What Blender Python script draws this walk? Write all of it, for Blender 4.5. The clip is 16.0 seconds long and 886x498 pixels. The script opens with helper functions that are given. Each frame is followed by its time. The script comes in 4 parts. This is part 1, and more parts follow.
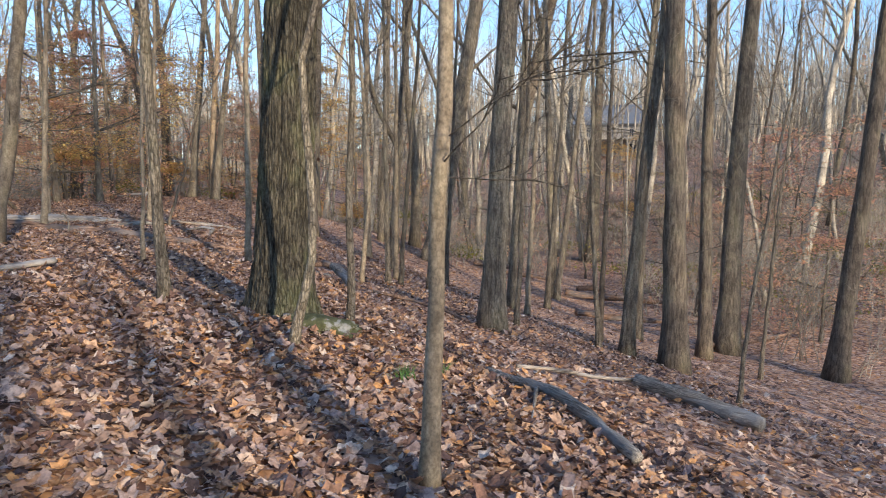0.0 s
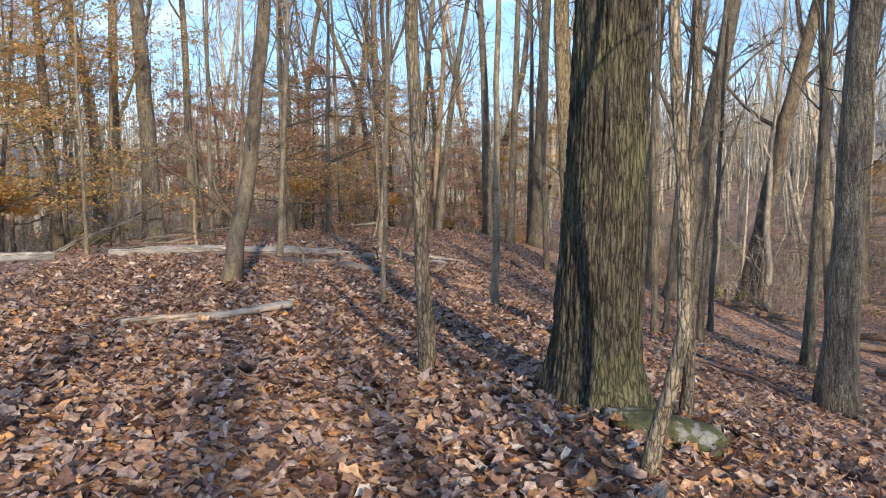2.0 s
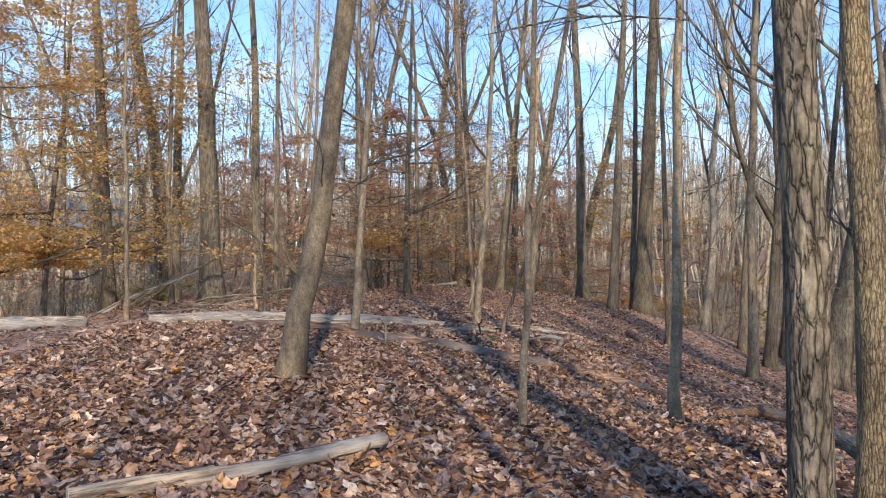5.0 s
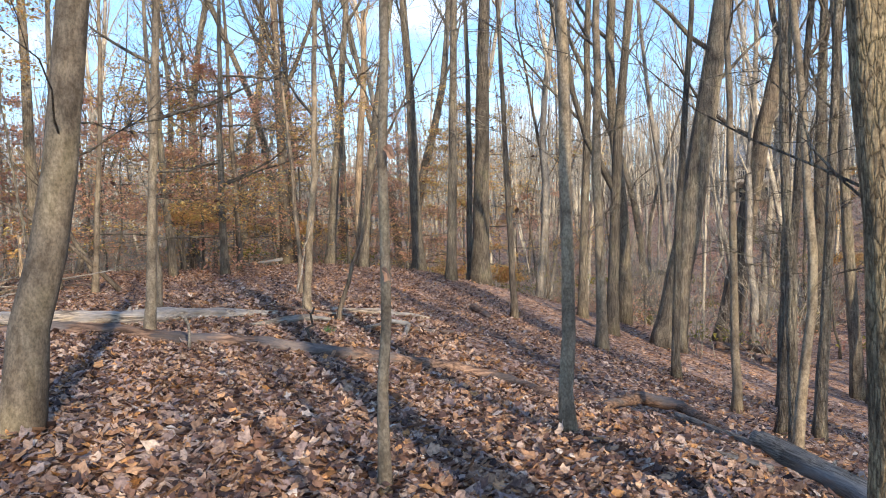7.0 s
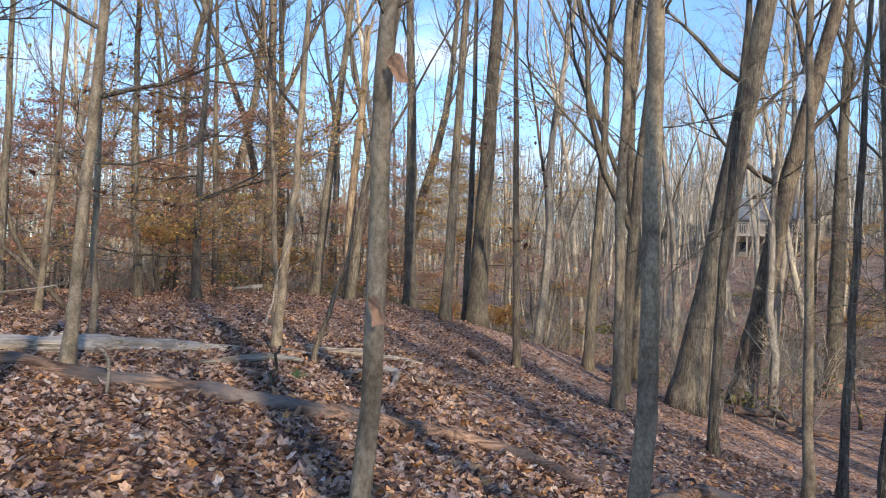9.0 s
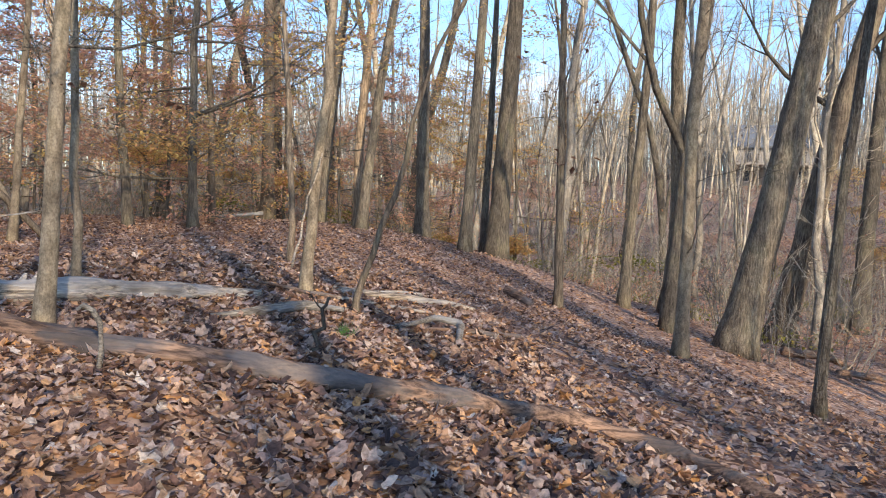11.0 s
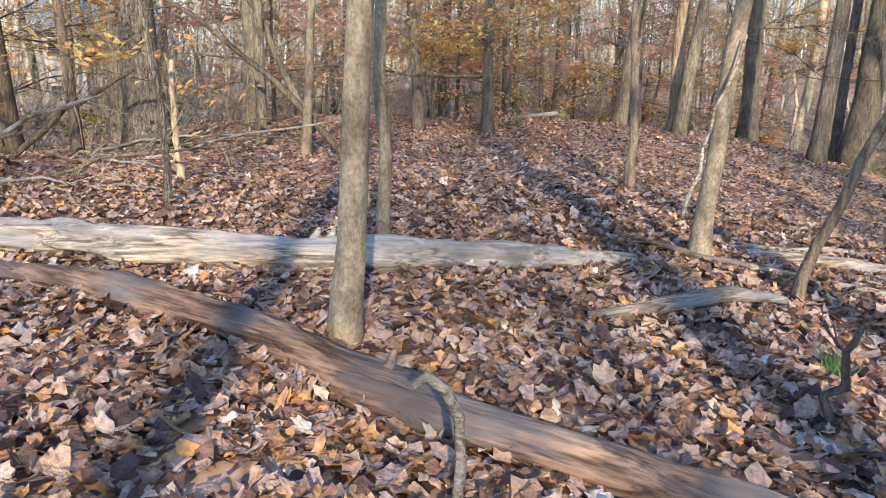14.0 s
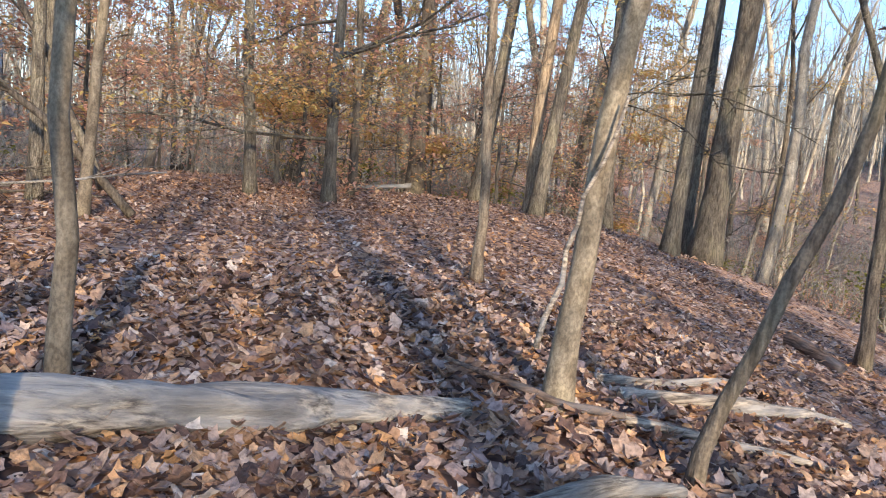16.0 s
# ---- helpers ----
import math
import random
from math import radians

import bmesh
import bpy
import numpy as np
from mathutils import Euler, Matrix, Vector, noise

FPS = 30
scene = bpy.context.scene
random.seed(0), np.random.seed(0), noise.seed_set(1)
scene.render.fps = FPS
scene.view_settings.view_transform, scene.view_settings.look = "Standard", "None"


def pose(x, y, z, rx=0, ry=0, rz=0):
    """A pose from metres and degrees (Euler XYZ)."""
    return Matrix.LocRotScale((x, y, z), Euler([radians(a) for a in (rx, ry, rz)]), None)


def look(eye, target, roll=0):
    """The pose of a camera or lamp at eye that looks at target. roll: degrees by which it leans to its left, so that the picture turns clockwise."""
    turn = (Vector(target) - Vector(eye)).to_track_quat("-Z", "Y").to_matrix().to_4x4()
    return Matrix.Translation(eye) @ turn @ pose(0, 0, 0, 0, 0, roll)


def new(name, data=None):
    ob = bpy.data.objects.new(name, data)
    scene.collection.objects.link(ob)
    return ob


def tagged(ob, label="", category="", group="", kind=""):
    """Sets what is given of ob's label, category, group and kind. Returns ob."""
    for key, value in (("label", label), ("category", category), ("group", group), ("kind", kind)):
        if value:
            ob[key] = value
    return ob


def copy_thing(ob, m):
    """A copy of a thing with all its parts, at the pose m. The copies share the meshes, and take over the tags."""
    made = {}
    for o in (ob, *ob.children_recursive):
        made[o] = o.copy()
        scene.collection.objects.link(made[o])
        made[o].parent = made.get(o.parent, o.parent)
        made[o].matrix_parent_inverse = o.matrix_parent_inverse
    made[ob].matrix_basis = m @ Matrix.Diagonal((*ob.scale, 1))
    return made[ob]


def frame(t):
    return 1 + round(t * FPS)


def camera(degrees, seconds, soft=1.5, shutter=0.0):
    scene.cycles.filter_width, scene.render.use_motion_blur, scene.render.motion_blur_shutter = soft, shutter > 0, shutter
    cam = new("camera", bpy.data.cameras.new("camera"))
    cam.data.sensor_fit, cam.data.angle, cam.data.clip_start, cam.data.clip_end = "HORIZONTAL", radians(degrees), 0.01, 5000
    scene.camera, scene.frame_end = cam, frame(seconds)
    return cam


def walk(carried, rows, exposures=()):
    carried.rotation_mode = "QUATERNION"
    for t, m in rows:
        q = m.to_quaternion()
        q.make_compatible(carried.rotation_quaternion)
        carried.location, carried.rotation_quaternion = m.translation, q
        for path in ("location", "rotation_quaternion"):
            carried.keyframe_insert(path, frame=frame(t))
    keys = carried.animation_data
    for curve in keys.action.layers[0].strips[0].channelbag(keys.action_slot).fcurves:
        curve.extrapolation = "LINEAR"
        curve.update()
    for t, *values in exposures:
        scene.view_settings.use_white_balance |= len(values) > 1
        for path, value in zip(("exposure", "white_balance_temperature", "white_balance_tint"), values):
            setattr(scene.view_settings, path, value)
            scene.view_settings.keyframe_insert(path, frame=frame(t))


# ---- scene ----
cam = camera(62.3, 16.0, soft=1.0, shutter=0.06)
PATH = [
    (0, (-0.021, 0.029, 1.436), (-0.023, 2.021, 1.255), 0.3),
    (0.5, (-0.458, 0.584, 1.463), (-0.807, 2.544, 1.266), 0.8),
    (0.6, (-0.519, 0.698, 1.465), (-0.925, 2.646, 1.264), 0.8),
    (1, (-0.831, 1.088, 1.454), (-1.311, 3.02, 1.261), 0.4),
    (1.5, (-1.04, 1.752, 1.396), (-1.555, 3.678, 1.233), 0.1),
    (2, (-1.36, 2.39, 1.421), (-1.908, 4.311, 1.319), -0.1),
    (2.5, (-1.658, 2.987, 1.485), (-2.302, 4.88, 1.464), 0.3),
    (3, (-2.043, 3.622, 1.502), (-2.775, 5.483, 1.497), 0.9),
    (3.2, (-2.23, 3.86, 1.504), (-2.975, 5.716, 1.499), 0.8),
    (5.3, (-3.508, 6.113, 1.521), (-4.213, 7.984, 1.582), 0.4),
    (5.5, (-3.603, 6.341, 1.556), (-4.233, 8.238, 1.614), -0.1),
    (5.9, (-3.824, 6.768, 1.554), (-4.289, 8.713, 1.6), -0.7),
    (6, (-3.886, 6.882, 1.564), (-4.307, 8.837, 1.603), -1.0),
    (6.5, (-3.957, 7.437, 1.56), (-4.212, 9.42, 1.567), -1.3),
    (7, (-4.104, 7.929, 1.591), (-4.373, 9.91, 1.559), -1.4),
    (7.5, (-4.32, 8.492, 1.566), (-4.629, 10.467, 1.493), -2.4),
    (8, (-4.295, 9.029, 1.5), (-4.653, 10.996, 1.476), -0.7),
    (8.5, (-4.418, 9.552, 1.497), (-4.781, 11.518, 1.578), 1.4),
    (9, (-4.581, 10.093, 1.491), (-4.825, 12.077, 1.563), 2.0),
    (9.2, (-4.678, 10.342, 1.481), (-4.847, 12.334, 1.535), 2.2),
    (11.3, (-6.031, 12.374, 1.475), (-6.255, 14.356, 1.334), 2.7),
    (11.5, (-6.17, 12.575, 1.493), (-6.488, 14.543, 1.343), 2.7),
    (12, (-6.515, 13.085, 1.479), (-7.016, 15.014, 1.309), 2.7),
    (12.5, (-6.951, 13.558, 1.524), (-7.619, 15.43, 1.303), 2.6),
    (13, (-7.307, 13.969, 1.566), (-8.144, 15.762, 1.275), 2.3),
    (13.5, (-7.586, 14.388, 1.592), (-8.554, 16.094, 1.205), 2.4),
    (14, (-7.728, 14.791, 1.586), (-8.58, 16.547, 1.15), 1.5),
    (14.2, (-7.739, 14.982, 1.561), (-8.51, 16.773, 1.116), 1.4),
    (14.5, (-7.734, 15.288, 1.522), (-8.364, 17.139, 1.1), 1.6),
    (15, (-7.78, 15.775, 1.559), (-8.189, 17.697, 1.189), 2.0),
    (15.5, (-7.871, 16.254, 1.554), (-8.241, 18.196, 1.253), 2.8),
    (16, (-8.025, 16.752, 1.562), (-8.549, 18.668, 1.332), 5.9),
]
walk(cam, [(t, look(eye, target, roll)) for t, eye, target, roll in PATH],
     [(0, 0.92, 5980, 10), (1.5, 0.90, 6080, 10), (3.0, 0.77, 5880, 10), (5.5, 0.90, 6030, 11), (6.5, 1.02, 5980, 10), (8.0, 1.14, 6030, 10), (8.5, 0.84, 5780, 10),
      (9.0, 0.84, 5780, 10), (11.5, 1.15, 6030, 10), (13.5, 1.34, 5980, 10), (14.5, 1.64, 5780, 8), (15.2, 1.42, 5830, 9), (16.0, 1.34, 5880, 10)])


# ---- sun and sky ----
SUN_ELEVATION, SUN_TURN = 21.0, 150.0
sun_way = Vector((math.sin(radians(SUN_TURN)) * math.cos(radians(SUN_ELEVATION)),
                  math.cos(radians(SUN_TURN)) * math.cos(radians(SUN_ELEVATION)), math.sin(radians(SUN_ELEVATION))))
sun_lamp = bpy.data.lights.new("sun", "SUN")
sun_lamp.energy, sun_lamp.angle, sun_lamp.color = 3.5, radians(1.2), (1.0, 0.78, 0.52)
sun = new("sun", sun_lamp)
sun.matrix_world = look(sun_way * 60, (0, 0, 0))

world = bpy.data.worlds.new("sky")
scene.world = world
world.use_nodes = True
wn, wl = world.node_tree.nodes, world.node_tree.links
wn.clear()
sky = wn.new("ShaderNodeTexSky")
sky.sky_type, sky.sun_disc = "NISHITA", False
sky.sun_elevation, sky.sun_rotation = radians(SUN_ELEVATION), radians(SUN_TURN)
sky.dust_density, sky.ozone_density = 0.3, 3.0
w_co = wn.new("ShaderNodeTexCoord")
w_map = wn.new("ShaderNodeMapping")
w_map.inputs["Scale"].default_value = (1.6, 1.6, 5.0)
w_cloud = wn.new("ShaderNodeTexNoise")
w_cloud.inputs["Scale"].default_value, w_cloud.inputs["Detail"].default_value = 1.9, 7.0
w_ramp = wn.new("ShaderNodeValToRGB")
w_ramp.color_ramp.elements[0].position, w_ramp.color_ramp.elements[1].position = 0.56, 0.80
w_mix = wn.new("ShaderNodeMixRGB")
w_mix.inputs[2].default_value = (7.0, 7.1, 7.4, 1)
w_back = wn.new("ShaderNodeBackground")
w_back.inputs["Strength"].default_value = 0.15
w_out = wn.new("ShaderNodeOutputWorld")
wl.new(w_co.outputs["Generated"], w_map.inputs["Vector"])
wl.new(w_map.outputs["Vector"], w_cloud.inputs["Vector"])
wl.new(w_cloud.outputs["Fac"], w_ramp.inputs["Fac"])
wl.new(w_ramp.outputs["Color"], w_mix.inputs[0])
wl.new(sky.outputs["Color"], w_mix.inputs[1])
wl.new(w_mix.outputs["Color"], w_back.inputs["Color"])
wl.new(w_back.outputs["Background"], w_out.inputs["Surface"])


# ---- materials ----
def material(name, roughness=0.85):
    m = bpy.data.materials.new(name)
    m.use_nodes = True
    nodes, links = m.node_tree.nodes, m.node_tree.links
    shader = nodes["Principled BSDF"]
    shader.inputs["Roughness"].default_value = roughness
    shader.inputs["Specular IOR Level"].default_value = 0.25
    return m, nodes, links, shader


def ramp(nodes, stops):
    node = nodes.new("ShaderNodeValToRGB")
    cr = node.color_ramp
    while len(cr.elements) < len(stops):
        cr.elements.new(0.5)
    for e, (p, c) in zip(cr.elements, stops):
        e.position, e.color = p, (*c, 1)
    return node


def coords(nodes, links, scale, space="Object"):
    co, mp = nodes.new("ShaderNodeTexCoord"), nodes.new("ShaderNodeMapping")
    mp.inputs["Scale"].default_value = scale
    links.new(co.outputs[space], mp.inputs["Vector"])
    return mp.outputs["Vector"]


def noise_node(nodes, links, vector, scale, detail=5.0, rough=0.55):
    n = nodes.new("ShaderNodeTexNoise")
    n.inputs["Scale"].default_value, n.inputs["Detail"].default_value, n.inputs["Roughness"].default_value = scale, detail, rough
    links.new(vector, n.inputs["Vector"])
    return n.outputs["Fac"]


def mixed(nodes, links, kind, fac, a, b):
    n = nodes.new("ShaderNodeMixRGB")
    n.blend_type = kind
    for socket, v in zip((n.inputs[0], n.inputs[1], n.inputs[2]), (fac, a, b)):
        if isinstance(v, (int, float)):
            socket.default_value = v
        elif isinstance(v, tuple):
            socket.default_value = (*v, 1)
        else:
            links.new(v, socket)
    return n.outputs["Color"]


def relief(nodes, links, shader, height, strength, distance):
    b = nodes.new("ShaderNodeBump")
    b.inputs["Strength"].default_value, b.inputs["Distance"].default_value = strength, distance
    links.new(height, b.inputs["Height"])
    links.new(b.outputs["Normal"], shader.inputs["Normal"])


def bark_material(name, dark, light, moss=0.0, groove=(9, 9, 1.3), depth=0.03, strength=0.9, plates=None, crack=0.4):
    """Furrowed or smooth bark: grain drawn out along the stem, blotches of lichen, a shade of its own for each tree."""
    m, nodes, links, shader = material(name, 0.9)
    fine = noise_node(nodes, links, coords(nodes, links, groove), 3.0, 6, 0.62)
    broad = noise_node(nodes, links, coords(nodes, links, (1, 1, 0.6)), 2.3, 4)
    base = ramp(nodes, [(0.38, dark), (0.60, light)])
    links.new(fine, base.inputs["Fac"])
    blot = ramp(nodes, [(0.4, (0.62, 0.62, 0.62)), (0.62, (1.18, 1.16, 1.1))])
    links.new(broad, blot.inputs["Fac"])
    colour = mixed(nodes, links, "MULTIPLY", 1.0, base.outputs["Color"], blot.outputs["Color"])
    speck = ramp(nodes, [(0.40, (0.66, 0.65, 0.64)), (0.52, (1.0, 1.0, 1.0)), (0.64, (1.28, 1.27, 1.22))])
    links.new(noise_node(nodes, links, coords(nodes, links, (1, 1, 0.7)), 55.0, 4, 0.7), speck.inputs["Fac"])
    colour = mixed(nodes, links, "MULTIPLY", 0.85, colour, speck.outputs["Color"])
    height = fine
    if plates:
        cracks = nodes.new("ShaderNodeTexVoronoi")
        cracks.feature = "DISTANCE_TO_EDGE"
        cracks.inputs["Scale"].default_value = 1.0
        bent = nodes.new("ShaderNodeTexNoise")
        bent.inputs["Scale"].default_value, bent.inputs["Detail"].default_value = 1.5, 4.0
        at = coords(nodes, links, plates)
        links.new(at, bent.inputs["Vector"])
        links.new(mixed(nodes, links, "ADD", 0.9, at, bent.outputs["Color"]), cracks.inputs["Vector"])
        furrow = ramp(nodes, [(0.0, (0.3, 0.29, 0.28)), (0.09, (0.88, 0.88, 0.88)), (0.25, (1.05, 1.05, 1.05))])
        links.new(cracks.outputs["Distance"], furrow.inputs["Fac"])
        colour = mixed(nodes, links, "MULTIPLY", crack, colour, furrow.outputs["Color"])
        height = mixed(nodes, links, "ADD", 0.5, furrow.outputs["Color"], fine)
    info = nodes.new("ShaderNodeObjectInfo")
    shade = ramp(nodes, [(0.0, (0.72, 0.70, 0.68)), (0.5, (1.0, 0.98, 0.94)), (1.0, (1.25, 1.2, 1.1))])
    links.new(info.outputs["Random"], shade.inputs["Fac"])
    colour = mixed(nodes, links, "MULTIPLY", 1.0, colour, shade.outputs["Color"])
    if moss:
        patch = ramp(nodes, [(0.5, (0, 0, 0)), (0.68, (moss, moss, moss))])
        links.new(noise_node(nodes, links, coords(nodes, links, (1.4, 1.4, 0.8)), 1.7, 5), patch.inputs["Fac"])
        colour = mixed(nodes, links, "MIX", patch.outputs["Color"], colour, (0.12, 0.14, 0.055))
    links.new(colour, shader.inputs["Base Color"])
    relief(nodes, links, shader, height, strength, depth)
    return m


def wood_material(name, dark, light, stretch=(2.2, 38, 38), tint=None):
    """Bare weathered wood, grain and cracks along the local x axis."""
    m, nodes, links, shader = material(name, 0.8)
    grain = noise_node(nodes, links, coords(nodes, links, stretch), 2.0, 6, 0.65)
    patch = noise_node(nodes, links, coords(nodes, links, (1, 2, 2)), 2.2, 4)
    base = ramp(nodes, [(0.38, dark), (0.5, tuple((a + b) * 0.5 for a, b in zip(dark, light))), (0.6, light)])
    links.new(grain, base.inputs["Fac"])
    blot = ramp(nodes, [(0.36, (0.6, 0.58, 0.56)), (0.62, (1.1, 1.08, 1.04))])
    links.new(patch, blot.inputs["Fac"])
    colour = mixed(nodes, links, "MULTIPLY", 1.0, base.outputs["Color"], blot.outputs["Color"])
    if tint:
        where = ramp(nodes, [(0.46, (0, 0, 0)), (0.56, (0.75, 0.75, 0.75))])
        links.new(noise_node(nodes, links, coords(nodes, links, (0.9, 3, 3)), 1.6, 5), where.inputs["Fac"])
        colour = mixed(nodes, links, "MIX", where.outputs["Color"], colour, mixed(nodes, links, "MULTIPLY", 1.0, tint, blot.outputs["Color"]))
    links.new(colour, shader.inputs["Base Color"])
    relief(nodes, links, shader, grain, 1.0, 0.02)
    return m


def leaf_material(name, stops, through_light=0.25):
    """Dry leaves, each with a tone of its own, and veins and blotches."""
    m, nodes, links, shader = material(name, 0.65)
    shader.inputs["Specular IOR Level"].default_value = 0.35
    geo = nodes.new("ShaderNodeNewGeometry")
    tone = ramp(nodes, stops)
    links.new(geo.outputs["Random Per Island"], tone.inputs["Fac"])
    blot = ramp(nodes, [(0.36, (0.6, 0.58, 0.57)), (0.5, (0.95, 0.95, 0.95)), (0.64, (1.2, 1.17, 1.12))])
    links.new(noise_node(nodes, links, coords(nodes, links, (1, 1, 1)), 30.0, 3), blot.inputs["Fac"])
    colour = mixed(nodes, links, "MULTIPLY", 1.0, tone.outputs["Color"], blot.outputs["Color"])
    links.new(colour, shader.inputs["Base Color"])
    relief(nodes, links, shader, noise_node(nodes, links, coords(nodes, links, (1, 1, 1)), 38.0, 3, 0.6), 0.8, 0.02)
    glow = nodes.new("ShaderNodeBsdfTranslucent")
    links.new(colour, glow.inputs["Color"])
    mix = nodes.new("ShaderNodeMixShader")
    mix.inputs[0].default_value = through_light
    links.new(shader.outputs[0], mix.inputs[1])
    links.new(glow.outputs[0], mix.inputs[2])
    links.new(mix.outputs[0], nodes["Material Output"].inputs["Surface"])
    return m


LITTER = [(0.0, (0.068, 0.046, 0.042)), (0.12, (0.135, 0.082, 0.068)), (0.25, (0.26, 0.152, 0.11)), (0.40, (0.43, 0.26, 0.15)),
          (0.54, (0.45, 0.325, 0.26)), (0.66, (0.33, 0.245, 0.23)), (0.79, (0.56, 0.435, 0.355)), (0.89, (0.60, 0.31, 0.11)), (1.0, (0.70, 0.625, 0.56))]
m_litter = leaf_material("fallen_leaves", LITTER, 0.18)
m_gold = leaf_material("beech_leaves_gold", [(0.0, (0.66, 0.36, 0.19)), (0.35, (0.76, 0.46, 0.17)), (0.7, (0.74, 0.54, 0.18)), (1.0, (0.70, 0.60, 0.26))], 0.5)
m_russet = leaf_material("beech_leaves_russet", [(0.0, (0.60, 0.31, 0.24)), (0.5, (0.70, 0.42, 0.28)), (1.0, (0.74, 0.52, 0.30))], 0.5)
m_brown_leaf = leaf_material("withered_leaves", [(0.0, (0.10, 0.05, 0.04)), (0.6, (0.22, 0.11, 0.07)), (1.0, (0.34, 0.18, 0.09))], 0.3)
m_green = leaf_material("shrub_leaves", [(0.0, (0.12, 0.13, 0.03)), (0.6, (0.28, 0.27, 0.05)), (1.0, (0.42, 0.36, 0.08))], 0.4)
m_oak_bark = bark_material("oak_bark", (0.065, 0.061, 0.051), (0.175, 0.163, 0.13), 0.6, (15, 15, 2.6), 0.03, 1.0, plates=(30, 30, 4.0), crack=0.55)
m_bark = bark_material("grey_bark", (0.14, 0.124, 0.108), (0.32, 0.29, 0.248), 0.25, plates=(34, 34, 9.0))
m_pale = bark_material("smooth_pale_bark", (0.20, 0.165, 0.125), (0.36, 0.31, 0.245), 0.2, (5, 5, 2.2), 0.006, 0.5)
m_dark = bark_material("dark_bark", (0.085, 0.07, 0.06), (0.21, 0.18, 0.15), 0.2)
m_tan = bark_material("yellowish_bark", (0.19, 0.15, 0.105), (0.40, 0.33, 0.225), 0.3, (11, 11, 3.5), 0.02, 0.9, plates=(40, 40, 9), crack=0.5)
# Paler than near bark: far sunlight and haze are put into the colour.
m_far = bark_material("distant_bark_sunlit", (0.30, 0.28, 0.25), (0.53, 0.495, 0.44), 0.0)
m_dead = bark_material("barkless_dead_wood", (0.22, 0.165, 0.12), (0.50, 0.40, 0.29), 0.0, (10, 10, 1.4), 0.008, 0.6)
m_log = wood_material("weathered_log_wood", (0.13, 0.11, 0.095), (0.66, 0.57, 0.46), (1.5, 20, 20), tint=(0.29, 0.29, 0.30))
m_rot = wood_material("rotting_log_wood", (0.075, 0.048, 0.037), (0.37, 0.245, 0.175), (1.4, 18, 18), tint=(0.14, 0.135, 0.14))
m_stick = wood_material("grey_stick_wood", (0.12, 0.11, 0.10), (0.42, 0.385, 0.335), tint=(0.27, 0.275, 0.285))

# leaf litter underneath the loose leaves, and all over the hills
m_ground, gn, gl, gs = material("leaf_litter", 0.85)
g_vec = coords(gn, gl, (1, 1, 1))
g_warp = gn.new("ShaderNodeTexNoise")
g_warp.inputs["Scale"].default_value = 9.0
gl.new(g_vec, g_warp.inputs["Vector"])
g_bent = mixed(gn, gl, "ADD", 0.12, g_vec, g_warp.outputs["Color"])
g_cell = gn.new("ShaderNodeTexVoronoi")
g_cell.inputs["Scale"].default_value = 11.0
gl.new(g_bent, g_cell.inputs["Vector"])
g_sep = gn.new("ShaderNodeSeparateColor")
gl.new(g_cell.outputs["Color"], g_sep.inputs["Color"])
g_tone = ramp(gn, [(p, tuple(v * 1.12 for v in c)) for p, c in LITTER])
gl.new(g_sep.outputs[0], g_tone.inputs["Fac"])
g_edge = ramp(gn, [(0.25, (1, 1, 1)), (0.75, (0.55, 0.52, 0.5))])
gl.new(g_cell.outputs["Distance"], g_edge.inputs["Fac"])
g_broad = ramp(gn, [(0.35, (0.75, 0.72, 0.72)), (0.65, (1.1, 1.05, 1.0))])
gl.new(noise_node(gn, gl, g_vec, 0.35, 5), g_broad.inputs["Fac"])
g_col = mixed(gn, gl, "MULTIPLY", 1.0, mixed(gn, gl, "MULTIPLY", 0.8, g_tone.outputs["Color"], g_edge.outputs["Color"]), g_broad.outputs["Color"])
gl.new(g_col, gs.inputs["Base Color"])
relief(gn, gl, gs, g_sep.outputs[1], 0.9, 0.03)


# ---- the lie of the land ----
def soft(v, w):
    return np.logaddexp(0, np.asarray(v, float) / w) * w


def swell(x, y, cx, cy, height, width):
    return height * np.exp(-((x - cx) ** 2 + (y - cy) ** 2) / width ** 2)


def ground_height(x, y):
    """Ridge along the walk, falling to a creek on one side, with wooded hills all round."""
    s, r = 0.9 * x + 0.44 * y, -0.44 * x + 0.9 * y
    rr = 40 - soft(40 - r, 4)
    ridge = 0.2225 + 0.0085 * rr - 0.283 * soft(s - 0.45 - 0.103 * rr, 2.0)
    ridge = ridge - 0.22 * soft(-7.5 - s, 1.5) - 0.12 * soft(r - 47, 4)
    ridge = ridge + (swell(x, y, -1.8, 7.6, 0.17, 2.2) + swell(x, y, -7.7, 12.3, 0.1, 2.0) + swell(x, y, -8.5, 23.0, 0.13, 3.5)
                     + swell(x, y, -4.0, 18.6, -0.16, 2.6) + swell(x, y, -6.3, 14.9, -0.14, 2.4) + swell(x, y, -7.5, 36.5, 0.95, 7.0) + swell(x, y, 2.5, 36.0, 0.8, 6.0))
    floor = -3.9 + soft(ridge + 3.9, 0.5)
    away = np.hypot(s - 2 - 8 * np.tanh(s / 20), 0.8 * (r - 22))
    hill = 0.155 * (soft(away - 27, 4) - soft(away - 78, 6)) + 0.01 * soft(away - 78, 6)
    hill = hill + 0.09 * (soft(s - 30, 5) - soft(s - 78, 5))
    return floor + hill


def hummock(x, y):
    return noise.noise(Vector((x * 0.9, y * 0.9, 0))) * 0.045 + noise.noise(Vector((x * 0.25, y * 0.25, 5))) * 0.06


